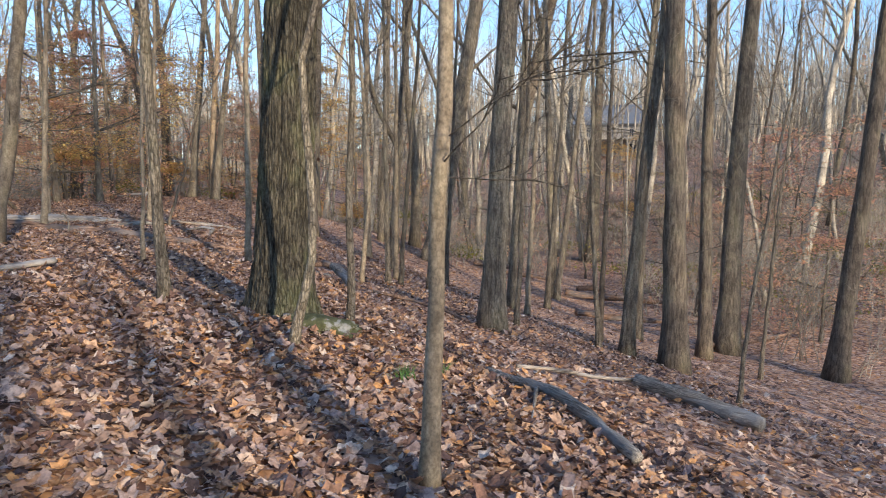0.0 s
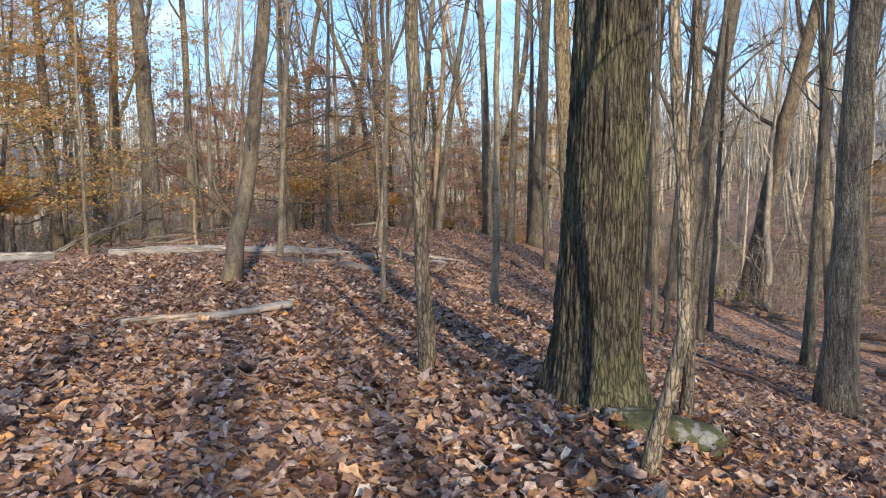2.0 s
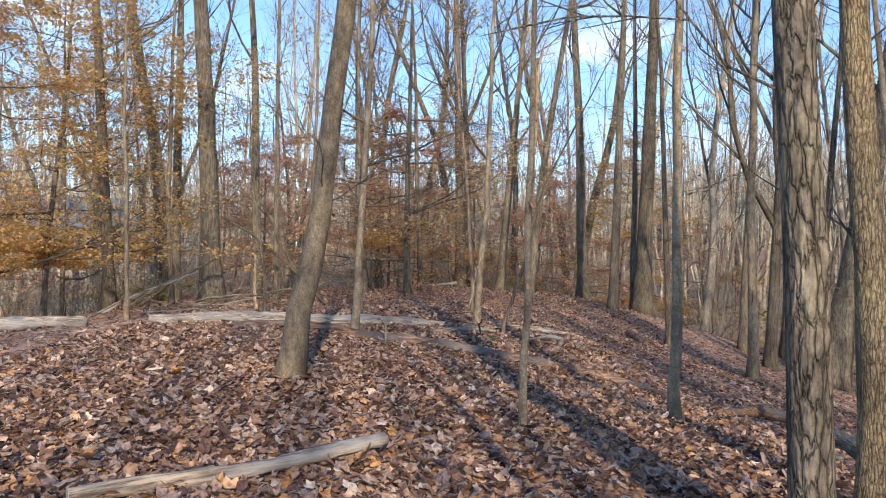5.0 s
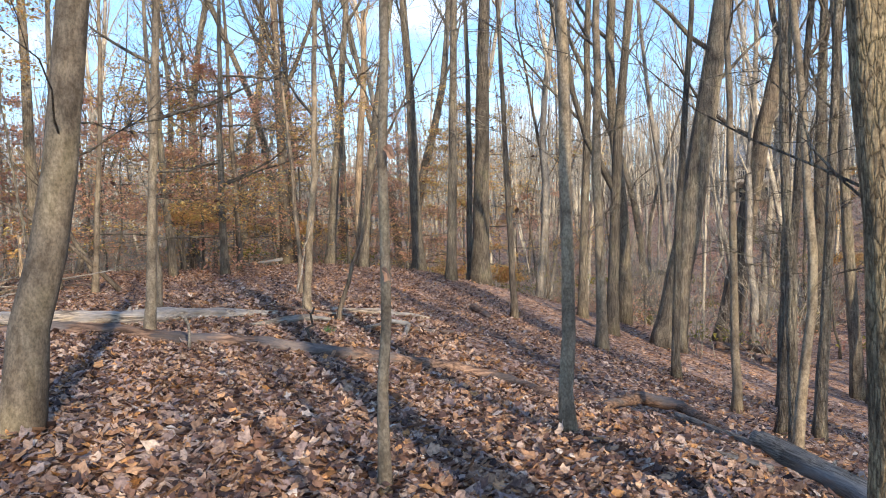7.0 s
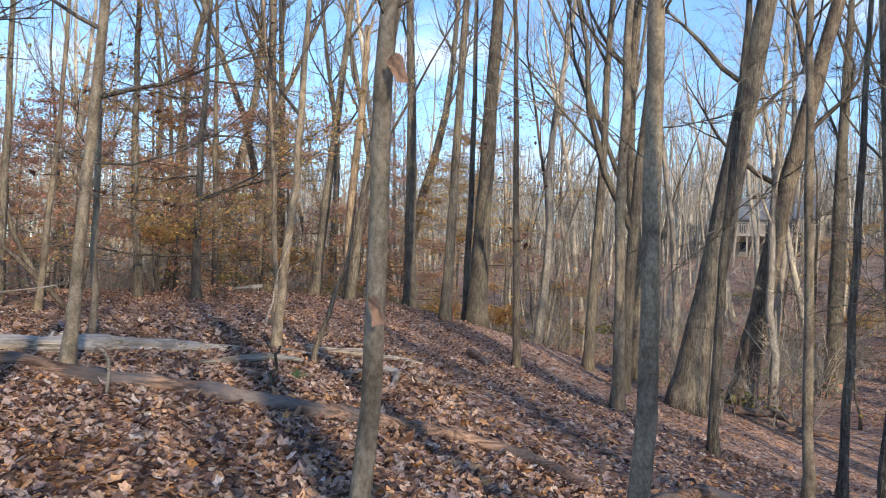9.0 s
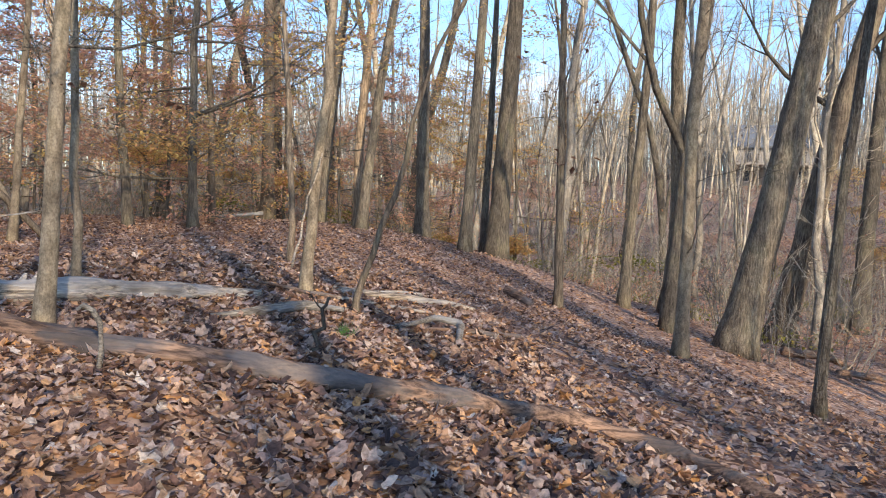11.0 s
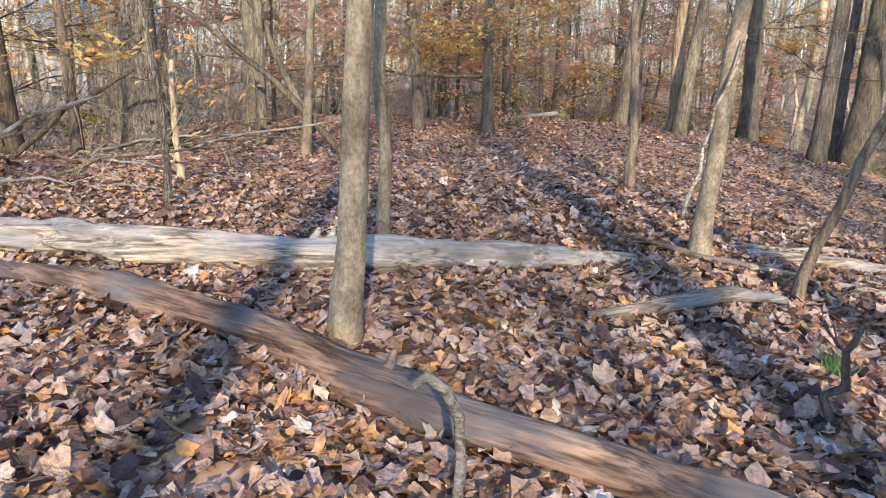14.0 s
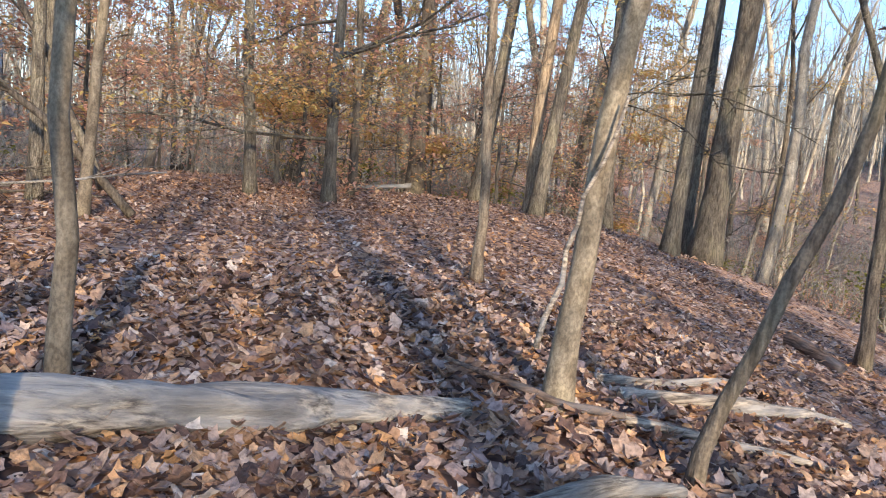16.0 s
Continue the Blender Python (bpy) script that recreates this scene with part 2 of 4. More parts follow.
def ground_z(x, y):
    return float(ground_height(x, y)) + (hummock(x, y) if math.hypot(x + 6, y - 17) < 60 else 0.0)


# ---- mesh helpers ----
class Shape:
    """Collects vertices and faces of many pieces for one mesh."""

    def __init__(self):
        self.v, self.f, self.n = [], [], 0

    def add(self, verts, faces):
        self.v.append(np.asarray(verts, float))
        self.f.append(np.asarray(faces, np.int64) + self.n)
        self.n += len(verts)

    def tube(self, pts, radii, sides, bumps=0.0, rng=None, closed=True):
        pts = np.asarray(pts, float)
        radii = np.asarray(radii, float)
        along = np.gradient(pts, axis=0)
        along /= np.linalg.norm(along, axis=1)[:, None] + 1e-9
        ref = np.array([0.0, 0.0, 1.0]) if abs(along[:, 2]).mean() < 0.75 else np.array([1.0, 0.0, 0.0])
        a = np.cross(along, ref)
        a /= np.linalg.norm(a, axis=1)[:, None]
        b = np.cross(along, a)
        th = np.arange(sides) * 2 * math.pi / sides
        rad = np.repeat(radii[:, None], sides, 1)
        if bumps and rng is not None:
            rad = rad * (1 + bumps * rng.standard_normal(rad.shape))
        ring = pts[:, None] + rad[..., None] * (np.cos(th)[None, :, None] * a[:, None] + np.sin(th)[None, :, None] * b[:, None])
        n = len(pts)
        i, j = np.meshgrid(np.arange(n - 1), np.arange(sides), indexing="ij")
        k = (j + 1) % sides
        quads = np.stack([i * sides + j, i * sides + k, (i + 1) * sides + k, (i + 1) * sides + j], -1).reshape(-1, 4)
        if not closed:
            self.add(ring.reshape(-1, 3), quads)
            return
        tip = np.concatenate([ring.reshape(-1, 3), pts[-1:] + along[-1:] * radii[-1] * 0.4, pts[:1] - along[:1] * radii[0] * 0.2])
        self.add(tip, quads)
        base = self.n - len(tip)
        last = base + (n - 1) * sides
        J = np.arange(sides)
        caps = np.stack([last + J, last + (J + 1) % sides, np.full(sides, base + n * sides)], -1)
        foot = np.stack([base + (J + 1) % sides, base + J, np.full(sides, base + n * sides + 1)], -1)
        self.f.append(caps)
        self.f.append(foot)

    def spike(self, a, b, r):
        """A thin pointed twig from a to b."""
        w = (b - a) / (np.linalg.norm(b - a) + 1e-9)
        u = np.cross(w, (0.3, 0.5, 0.8))
        u /= np.linalg.norm(u) + 1e-9
        v = np.cross(w, u)
        self.add([a + u * r, a - u * 0.5 * r + v * 0.87 * r, a - u * 0.5 * r - v * 0.87 * r, b], [[0, 1, 3], [1, 2, 3], [2, 0, 3]])

    def mesh(self, name, mat, smooth=True):
        me = bpy.data.meshes.new(name)
        v = np.concatenate(self.v)
        loops = np.concatenate([f.ravel() for f in self.f])
        sizes = np.concatenate([np.full(len(f), f.shape[1]) for f in self.f])
        me.vertices.add(len(v))
        me.vertices.foreach_set("co", v.astype(np.float32).ravel())
        me.loops.add(len(loops))
        me.loops.foreach_set("vertex_index", loops.astype(np.int32))
        me.polygons.add(len(sizes))
        me.polygons.foreach_set("loop_start", (np.cumsum(sizes) - sizes).astype(np.int32))
        me.update(calc_edges=True)
        me.validate()
        me.polygons.foreach_set("use_smooth", np.full(len(me.polygons), smooth))
        me.materials.append(mat)
        return me


def part(name, shape, mat, parent, label="", smooth=True):
    ob = new(name, shape if isinstance(shape, bpy.types.Mesh) else shape.mesh(name, mat, smooth))
    ob.parent = parent
    return tagged(ob, label)


def thing(name, label, category, place=(0, 0, 0), group="", kind=""):
    ob = new(name)
    ob.empty_display_size = 0.2
    ob.location = place
    return tagged(ob, label, category, group, kind)


# ---- ground ----
def ground_sheet():
    u = np.linspace(-1, 1, 281)
    step = 26 * u + 1500 * np.sign(u) * np.abs(u) ** 9 + 90 * u ** 5
    X, Y = np.meshgrid(step - 6, step + 17, indexing="ij")
    Z = ground_height(X, Y)
    rough = np.array([hummock(x, y) for x, y in zip(X.ravel(), Y.ravel())]).reshape(X.shape)
    Z = Z + rough * np.clip((np.hypot(X + 6, Y - 17) < 60), 0, 1) - 0.02
    n = len(u)
    i, j = np.meshgrid(np.arange(n - 1), np.arange(n - 1), indexing="ij")
    q = np.stack([i * n + j, (i + 1) * n + j, (i + 1) * n + j + 1, i * n + j + 1], -1).reshape(-1, 4)
    sh = Shape()
    sh.add(np.stack([X, Y, Z], -1).reshape(-1, 3), q)
    return tagged(new("ground", sh.mesh("ground", m_ground)), "leaf-covered forest floor on a ridge", "ground", kind="structure")


ground = ground_sheet()


# ---- trees ----
def bend(way, angle, turn):
    """A direction at an angle from way, turned round it."""
    way = way / np.linalg.norm(way)
    ref = np.array([0, 0, 1.0]) if abs(way[2]) < 0.9 else np.array([1.0, 0, 0])
    a = np.cross(way, ref)
    a /= np.linalg.norm(a)
    b = np.cross(way, a)
    return math.cos(angle) * way + math.sin(angle) * (math.cos(turn) * a + math.sin(turn) * b)


def limb(rng, start, way, length, r0, steps, lift=0.12, wander=0.16):
    pts, p, d = [start], np.array(start, float), np.array(way, float)
    for _ in range(steps):
        d = d + rng.normal(0, wander, 3) + np.array([0, 0, lift])
        d /= np.linalg.norm(d)
        p = p + d * length / steps
        pts.append(p.copy())
    return np.array(pts), np.linspace(r0, r0 * 0.25, steps + 1)


def branch_out(rng, sh, start, way, length, r0, level, sides, kids, tips, thin=0.0045, lift=0.12):
    """A limb with the branches and pointed twigs that grow from it."""
    last = level + 1 >= len(sides)
    if last:
        d = np.array(way) / np.linalg.norm(way)
        mid = start + d * length * 0.5 + rng.normal(0, 0.04, 3) * length
        end = mid + (d + rng.normal(0, 0.25, 3) + np.array([0, 0, 0.1])) * length * 0.5
        sh.spike(start, end if length < 0.5 else mid + (mid - start) * 0.15, max(r0, thin))
        if length >= 0.5:
            sh.spike(mid, end, max(r0 * 0.7, thin * 0.8))
        tips.extend([mid, end, (mid + end) / 2])
        return
    pts, radii = limb(rng, start, way, length, r0, 5 if level == 0 else 3, lift)
    sh.tube(pts, np.maximum(radii, thin), sides[level], closed=False)
    sh.spike(pts[-1], pts[-1] + (pts[-1] - pts[-2]) * 0.7, max(radii[-1], thin))
    tips.append(pts[-1])
    if level:
        tips.extend(pts[1:])
    for k in range(kids[level]):
        f = rng.uniform(0.22, 1.0)
        q = f * (len(pts) - 1)
        i = min(int(q), len(pts) - 2)
        at = pts[i] + (pts[i + 1] - pts[i]) * (q - i)
        d = bend(pts[i + 1] - pts[i], rng.uniform(0.45, 0.95), rng.uniform(0, 6.28))
        d[2] = d[2] * (0.35 if lift < 0.05 else 1.0) + 1.25 * lift
        branch_out(rng, sh, at, d, length * rng.uniform(0.35, 0.6), np.interp(q, range(len(radii)), radii) * 0.6, level + 1, sides, kids, tips, thin, lift)


def trunk_line(rng, line, height, r0, wander, rings):
    """The stem through the given offsets from its foot, then on upwards to its height."""
    pts = [np.zeros(3)] + [np.array(p, float) for p in line]
    last = pts[-1] - pts[-2] if len(pts) > 1 else np.array([0, 0, 1.0])
    last = last / np.linalg.norm(last)
    while pts[-1][2] < height - 0.5:
        step = min(2.2, height - pts[-1][2])
        last = last * 0.9 + np.array([0, 0, 0.1]) + rng.normal(0, 0.035, 3) * wander
        last /= np.linalg.norm(last)
        pts.append(pts[-1] + last * max(step, 0.4))
    pts = np.array(pts)
    d = np.concatenate([[0], np.cumsum(np.linalg.norm(np.diff(pts, axis=0), axis=1))])
    want = d[-1] * np.linspace(0, 1, rings) ** 1.35
    out = np.stack([np.interp(want, d, pts[:, k]) for k in range(3)], -1)
    out[1:-1] = (out[:-2] + 2 * out[1:-1] + out[2:]) / 4
    out[1:-1, :2] += rng.normal(0, 0.012, (rings - 2, 2)) * wander
    out[0, 2] = -0.12
    f = want / d[-1]
    radii = r0 * (1 - 0.82 * f ** 1.1) * (1 + 0.55 * np.exp(-want / (r0 * 2.2 + 0.05)))
    return out, radii, f


def leaves_at(rng, sh, points, count, size, spread):
    """Small folded leaves scattered about points, lying in loose level sprays."""
    points = np.asarray(points)
    c = points[rng.integers(0, len(points), count)] + rng.normal(0, 1, (count, 3)) * np.array([spread, spread, spread * 0.2])
    yaw, tilt = rng.uniform(0, 6.28, count), rng.normal(0, 0.5, count)
    s = size * rng.uniform(0.6, 1.25, count)
    ax = np.stack([np.cos(yaw), np.sin(yaw), np.sin(tilt)], -1) * s[:, None]
    ay = np.stack([-np.sin(yaw), np.cos(yaw), rng.normal(0, 0.35, count)], -1) * s[:, None] * 0.33
    up = np.array([0, 0, 1.0]) * s[:, None] * 0.16
    v = np.stack([c - ax * 0.5, c + ay + up - ax * 0.05, c + ax * 0.5, c - ay + up - ax * 0.05], 1).reshape(-1, 3)
    i = np.arange(count)[:, None] * 4
    sh.add(v, np.concatenate([i + np.array([[0, 2, 1]]), i + np.array([[0, 3, 2]])]))


def make_tree(x, y, dia, line=(), height=20.0, crown=0.45, limbs=10, mat=None, twig=None, label="", seed=1, rings=16, sides=10, wander=1.0,
              sizes=(4, 3, 3), kids=(6, 5), lift=0.12, reach=0.26, foliage=0, leaf=None, leaf_size=0.085, low=(), group="", spread=0.16, thin=0.0045, sink=0.0, broken=False, slope=(0.5, 1.0)):
    """A tree at (x, y): a tapering stem through the offsets in line, limbs that divide twice, and leaves where it still has some."""
    rng = np.random.default_rng(seed)
    root = thing("tree", label, "tree", (x, y, ground_z(x, y) - sink), group)
    pts, radii, f = trunk_line(rng, line, height, dia / 2, wander, rings)
    if broken:
        radii = (dia / 2) * (1 - 0.4 * f) * (1 + 0.4 * np.exp(-f * height / 0.3))
    sh = Shape()
    sh.tube(pts, radii, sides, 0.035, rng)
    part("trunk", sh, mat, root)
    wood, tips = Shape(), []
    for k in range(limbs):
        g = crown + (0.97 - crown) * (k + rng.uniform(0, 1)) / limbs
        at = np.array([np.interp(g, f, pts[:, a]) for a in range(3)])
        r = np.interp(g, f, radii)
        d = bend(np.array([0, 0, 1.0]), rng.uniform(*slope), rng.uniform(0, 6.28))
        branch_out(rng, wood, at, d, height * reach * rng.uniform(0.6, 1.15) * (1.1 - 0.6 * g), r * rng.uniform(0.32, 0.55), 0, sizes, kids, tips, thin, lift)
    if height > 8 and sides > 8 or height > 10:
        for _ in range(9):
            h = rng.uniform(1.6, max(2.0, crown * height))
            at = np.array([np.interp(h, pts[:, 2], pts[:, a]) for a in range(3)])
            d = bend(np.array([0, 0, 1.0]), rng.uniform(0.7, 1.5), rng.uniform(0, 6.28))
            branch_out(rng, wood, at, d, rng.uniform(0.7, 2.4) if dia > 0.2 else rng.uniform(0.4, 1.1), 0.011 if dia > 0.2 else 0.006, 0, (3, 3, 3), (4, 4), tips, thin * 0.8, 0.04)
    for h, turn, rise, length, r in low:
        g = h / max(height, 0.1)
        at = np.array([np.interp(h, pts[:, 2], pts[:, a]) for a in range(3)])
        way = np.array([math.cos(radians(turn)), math.sin(radians(turn)), rise])
        branch_out(rng, wood, at, way / np.linalg.norm(way), length, r, 0, sizes, kids, tips)
    if wood.n:
        tagged(part("crown", wood, twig or mat, root), kind="stuff")
    if foliage:
        fol = Shape()
        leaves_at(rng, fol, tips, foliage, leaf_size, spread)
        tagged(part("foliage", fol, leaf, root, smooth=False), kind="stuff")
    return root


# ---- the trees that stand along the ridge ----
def oak():
    """The large old tree: flared foot, ridged and furrowed bark, a seam up one side."""
    rng = np.random.default_rng(5)
    x, y = -1.78, 7.86
    root = thing("tree", "big old oak trunk with deeply furrowed grey bark and mossy foot", "tree", (x, y, ground_z(x, y) - 0.03))
    rings, sides = 240, 200
    z = np.concatenate([np.linspace(-0.15, 4.6, 200), np.linspace(4.7, 21, 40)])
    th = np.linspace(0, 2 * math.pi, sides, endpoint=False)
    V = np.zeros((rings, sides, 3))
    for i, h in enumerate(z):
        cx, cy = 0.035 * h + 0.03 * math.sin(h * 0.5), 0.01 * h
        r = 0.285 * (1 - 0.03 * h) + 0.16 * math.exp(-max(h, 0) / 0.28) + 0.03 * math.exp(-max(h, 0) / 1.2)
        for j, a in enumerate(th):
            lobe = 0.17 * math.exp(-max(h, 0) / 0.3) * (math.cos(4 * a + 0.6) * 0.6 + math.cos(7 * a + 2) * 0.35)
            seam = -0.035 * math.exp(-((((a + 1.62 + 0.03 * h + math.pi) % (2 * math.pi)) - math.pi) / 0.1) ** 2)
            warp = noise.noise(Vector((math.cos(a) * 2, math.sin(a) * 2, h * 1.3))) * 0.9
            n1 = noise.noise(Vector((math.cos(a) * 8.5 + warp * 0.35, math.sin(a) * 8.5 + warp * 0.35, h * 1.9)))
            n2 = noise.noise(Vector((math.cos(a) * 19 + 7, math.sin(a) * 19, h * 5.0)))
            ridge = (0.3 - min(abs(n1) * 1.6, 0.5)) * 0.05 + (0.3 - min(abs(n2) * 1.5, 0.5)) * 0.02
            rr = r * (1 + lobe * 0.5) + seam + ridge
            V[i, j] = (cx + rr * math.cos(a), cy + rr * math.sin(a), h)
    i, j = np.meshgrid(np.arange(rings - 1), np.arange(sides), indexing="ij")
    k = (j + 1) % sides
    sh = Shape()
    sh.add(V.reshape(-1, 3), np.stack([i * sides + j, i * sides + k, (i + 1) * sides + k, (i + 1) * sides + j], -1).reshape(-1, 4))
    part("trunk", sh, m_oak_bark, root)
    wood, tips = Shape(), []
    for q in range(13):
        h = 7.5 + q
        branch_out(rng, wood, np.array([0.035 * h, 0.01 * h, h]), bend(np.array([0, 0, 1.0]), rng.uniform(0.6, 1.1), rng.uniform(0, 6.28)),
                   rng.uniform(3.5, 6.5), 0.11, 0, (6, 4, 3), (6, 6), tips)
    tagged(part("crown", wood, m_bark, root), kind="stuff")


oak()
GREY = "bare grey-barked forest tree standing in leaf litter"
POLE = "slender bare sapling with smooth pale bark in leaf litter"
# beside the start of the walk and down the slope
make_tree(-3.1, 8.05, 0.125, [(-0.06, -0.02, 1.07), (-0.12, -0.04, 3.1)], 12, 0.5, 7, m_bark, label="slender dark-grey young tree beside the old oak", seed=11, sides=12)
make_tree(0.78, 12.0, 0.37, [(0.09, -0.02, 2.6), (0.19, -0.04, 4.8)], 21, 0.4, 10, m_bark, label="grey-barked tree on the slope with ridged bark", seed=12, sides=14, rings=22)
make_tree(-2.34, 11.9, 0.235, [(-0.06, 0, 2.0), (-0.17, 0, 4.2)], 18, 0.5, 9, m_tan, m_bark, label="straight young oak trunk with finely ridged bark", seed=13, sides=14, rings=22)
make_tree(-1.38, 6.5, 0.085, [(0.15, 0.01, 0.6), (0.21, 0.01, 1.36), (0.1, 0.01, 2.5), (0.2, 0.01, 2.9)], 7, 0.4, 6, m_bark, label="crooked thin sapling growing beside a mossy rock", seed=14)
make_tree(-7.72, 12.5, 0.245, [(0.24, 0.17, 1.6), (0.49, 0.33, 4.2)], 17, 0.45, 8, m_pale, m_bark, label="leaning tree with smooth pale bark on the ridge", seed=15, sides=14, rings=22)
make_tree(-5.1, 12.35, 0.072, [(0.03, 0.01, 1.8), (0.07, 0.02, 3.6)], 9, 0.6, 7, m_pale, m_bark, label=POLE, seed=16)
make_tree(-3.9, 14.55, 0.125, [(0, 0, 2.75), (0.02, 0, 4.6)], 13, 0.5, 7, m_pale, m_bark, label="straight slim tree with grey-brown bark", seed=17, sides=12)
make_tree(-9.74, 17.8, 0.145, [(0.07, 0.05, 1.82), (0.2, 0.13, 4.9)], 12, 0.28, 9, m_pale, m_bark, label="young tree with lichen-spotted bark between two logs", seed=18, foliage=170, leaf=m_brown_leaf, leaf_size=0.085, sides=14, rings=22,
          low=((3.1, 20, 0.12, 2.2, 0.03), (3.9, 155, 0.7, 1.9, 0.03), (2.35, 25, -0.02, 2.4, 0.016)))
make_tree(-10.42, 19.34, 0.095, [(-0.04, -0.02, 2.2)], 11, 0.4, 7, m_pale, m_bark, label="slim young tree behind a weathered log", seed=19, sides=12, low=((2.6, 160, 0.5, 1.2, 0.015),))
make_tree(-8.38, 20.83, 0.14, [(0.04, 0, 0.86), (0.08, 0.01, 1.4), (0.2, 0.02, 2.5), (0.22, 0.05, 3.7)], 11, 0.3, 8, m_pale, m_bark, label="crooked pale tree with a dead white side stem", seed=20, sides=14, rings=22)
make_tree(-7.66, 20.36, 0.078, [(0.06, -0.01, 0.38), (0.27, 0, 0.9), (0.53, 0.02, 1.85), (0.7, 0.06, 2.8), (1.0, 0.1, 3.4)], 6, 0.55, 5, m_dark, label="curved dark sapling leaning out over the slope", seed=21, sides=12)
make_tree(-9.72, 24.45, 0.115, [(-0.03, -0.01, 1.2), (-0.12, -0.03, 3.1)], 9, 0.3, 7, m_dead, m_bark, label="thin tree with a stripped pale foot", seed=22)
make_tree(-10.84, 34.7, 0.33, [(-0.05, 0, 2.5), (0.15, 0, 5.5)], 9.5, 0.9, 2, m_dead, label="dead standing snag with its bark gone", seed=23, broken=True)
make_tree(-14.3, 30.5, 0.25, [(-0.07, -0.03, 3.5)], 13, 0.09, 20, m_bark, label="beech on the ridge with golden autumn leaves", seed=24, foliage=8500, leaf=m_gold, leaf_size=0.11, slope=(1.2, 1.6), reach=0.34, spread=0.2, lift=0.02, kids=(8, 5))
make_tree(-14.96, 24.5, 0.15, [(0.13, 0.09, 2.8)], 12, 0.35, 7, m_pale, m_bark, label=POLE, seed=25)
make_tree(-13.15, 19.9, 0.07, [(-0.03, -0.03, 1.27)], 6, 0.4, 4, m_bark, label=POLE, seed=26)
make_tree(-14.3, 21.2, 0.085, [(-0.03, -0.03, 0.7)], 1.4, 0.5, 3, m_dead, label="short broken dead stem with pale splintered wood", seed=27, broken=True, kids=(1, 1))
make_tree(-17.9, 24.0, 0.60, [(-0.1, -0.1, 4.0)], 24, 0.42, 13, m_bark, label="massive straight trunk with ridged grey bark behind brushwood", seed=28, sides=18, rings=26)
make_tree(-22.5, 24.6, 0.4, [(-0.15, -0.2, 4.0)], 20, 0.35, 10, m_dark, label="dark straight tree among golden understorey", seed=29, sides=12)
make_tree(-18.8, 23.3, 0.17, [(-0.1, -0.1, 2.9)], 13, 0.4, 7, m_dark, label=GREY, seed=30)
make_tree(-16.5, 25.3, 0.19, [(0, 0, 3)], 15, 0.45, 8, m_bark, label=GREY, seed=31)
make_tree(-15.9, 30.2, 0.24, [(-0.25, -0.14, 3.5)], 17, 0.45, 8, m_bark, label=GREY, seed=32)
make_tree(-6.54, 36.3, 0.64, [(0.3, 0, 8)], 24, 0.5, 11, m_bark, label="tall massive grey trunk at the rim of the slope", seed=33, sides=16, rings=22)
make_tree(-7.45, 34.6, 0.36, [(0.25, 0, 7)], 22, 0.5, 10, m_bark, label="tall grey trunk standing close to a larger one", seed=34, sides=12)
make_tree(-7.0, 37.2, 0.27, [(0.1, 0, 8)], 20, 0.5, 9, m_bark, label=GREY, seed=35)
make_tree(-9.3, 38.5, 0.48, [(-0.2, 0, 8)], 23, 0.45, 10, m_bark, label=GREY, seed=36, sides=12)
make_tree(-10.6, 34.0, 0.31, [(0.5, 0.1, 5), (1.6, 0.3, 12)], 20, 0.5, 9, m_bark, label="leaning grey tree on the rim of the slope", seed=37)
make_tree(-12.9, 37.5, 0.38, [(0.5, 0, 5), (1.2, 0.2, 14)], 21, 0.45, 10, m_bark, label="leaning grey tree beside other trunks", seed=38, sides=12)
make_tree(-14.9, 37.9, 0.46, [(-0.1, 0, 6), (-0.3, 0, 12)], 22, 0.35, 11, m_dark, label="dark forked tree beside other trunks", seed=39, sides=12, low=((7, 20, 1.6, 8, 0.12), (8, 150, 1.5, 7, 0.1)))
make_tree(-17.4, 46.2, 0.5, [(-0.1, 0, 8)], 22, 0.45, 10, m_dark, label=GREY, seed=40)
make_tree(-4.9, 28.0, 0.185, [(-0.25, 0, 8)], 16, 0.5, 8, m_dark, label="slim dark tree with a few withered leaves", seed=41, foliage=90, leaf=m_brown_leaf, leaf_size=0.17)
make_tree(-2.1, 30.3, 0.34, [(0.25, -0.03, 5.5), (0.75, -0.09, 10.5)], 20, 0.45, 9, m_bark, label="forked grey tree low on the slope", seed=42, sides=12, low=((4.2, 170, 3.2, 9, 0.11),))
make_tree(-0.48, 30.3, 0.76, [(0.92, -0.17, 5.3), (1.75, -0.32, 10.5)], 24, 0.45, 11, m_bark, label="large leaning trunk with ridged bark on the slope", seed=43, sides=18, rings=24, low=((8.5, 165, 0.5, 4.5, 0.09), (7.5, 10, 0.6, 4, 0.07)))
make_tree(2.6, 36.4, 0.78, [(1.2, -0.3, 7.2), (2.6, -0.65, 13.3)], 24, 0.45, 11, m_dark, label="large leaning dark trunk above the creek", seed=44, sides=18, rings=24, low=((7.5, 170, 0.8, 5, 0.1), (9, 10, 0.5, 5, 0.1)))
make_tree(9.3, 46.0, 0.75, [(0.2, 0, 9)], 23, 0.45, 10, m_bark, label=GREY, seed=45, sides=12)
make_tree(0.05, 21.7, 0.14, [(0.28, -0.1, 7.1)], 12, 0.5, 7, m_bark, label=GREY, seed=46)
make_tree(4.25, 13.35, 0.43, [(-0.1, 0.04, 4), (-0.2, 0.07, 7.5)], 22, 0.42, 10, m_dark, label="dark straight trunk above the creek", seed=47, sides=14, rings=22)
make_tree(6.85, 19.0, 0.34, [(-0.1, 0.03, 5), (-0.1, 0.05, 9)], 19, 0.45, 9, m_dark, label=GREY, seed=48)
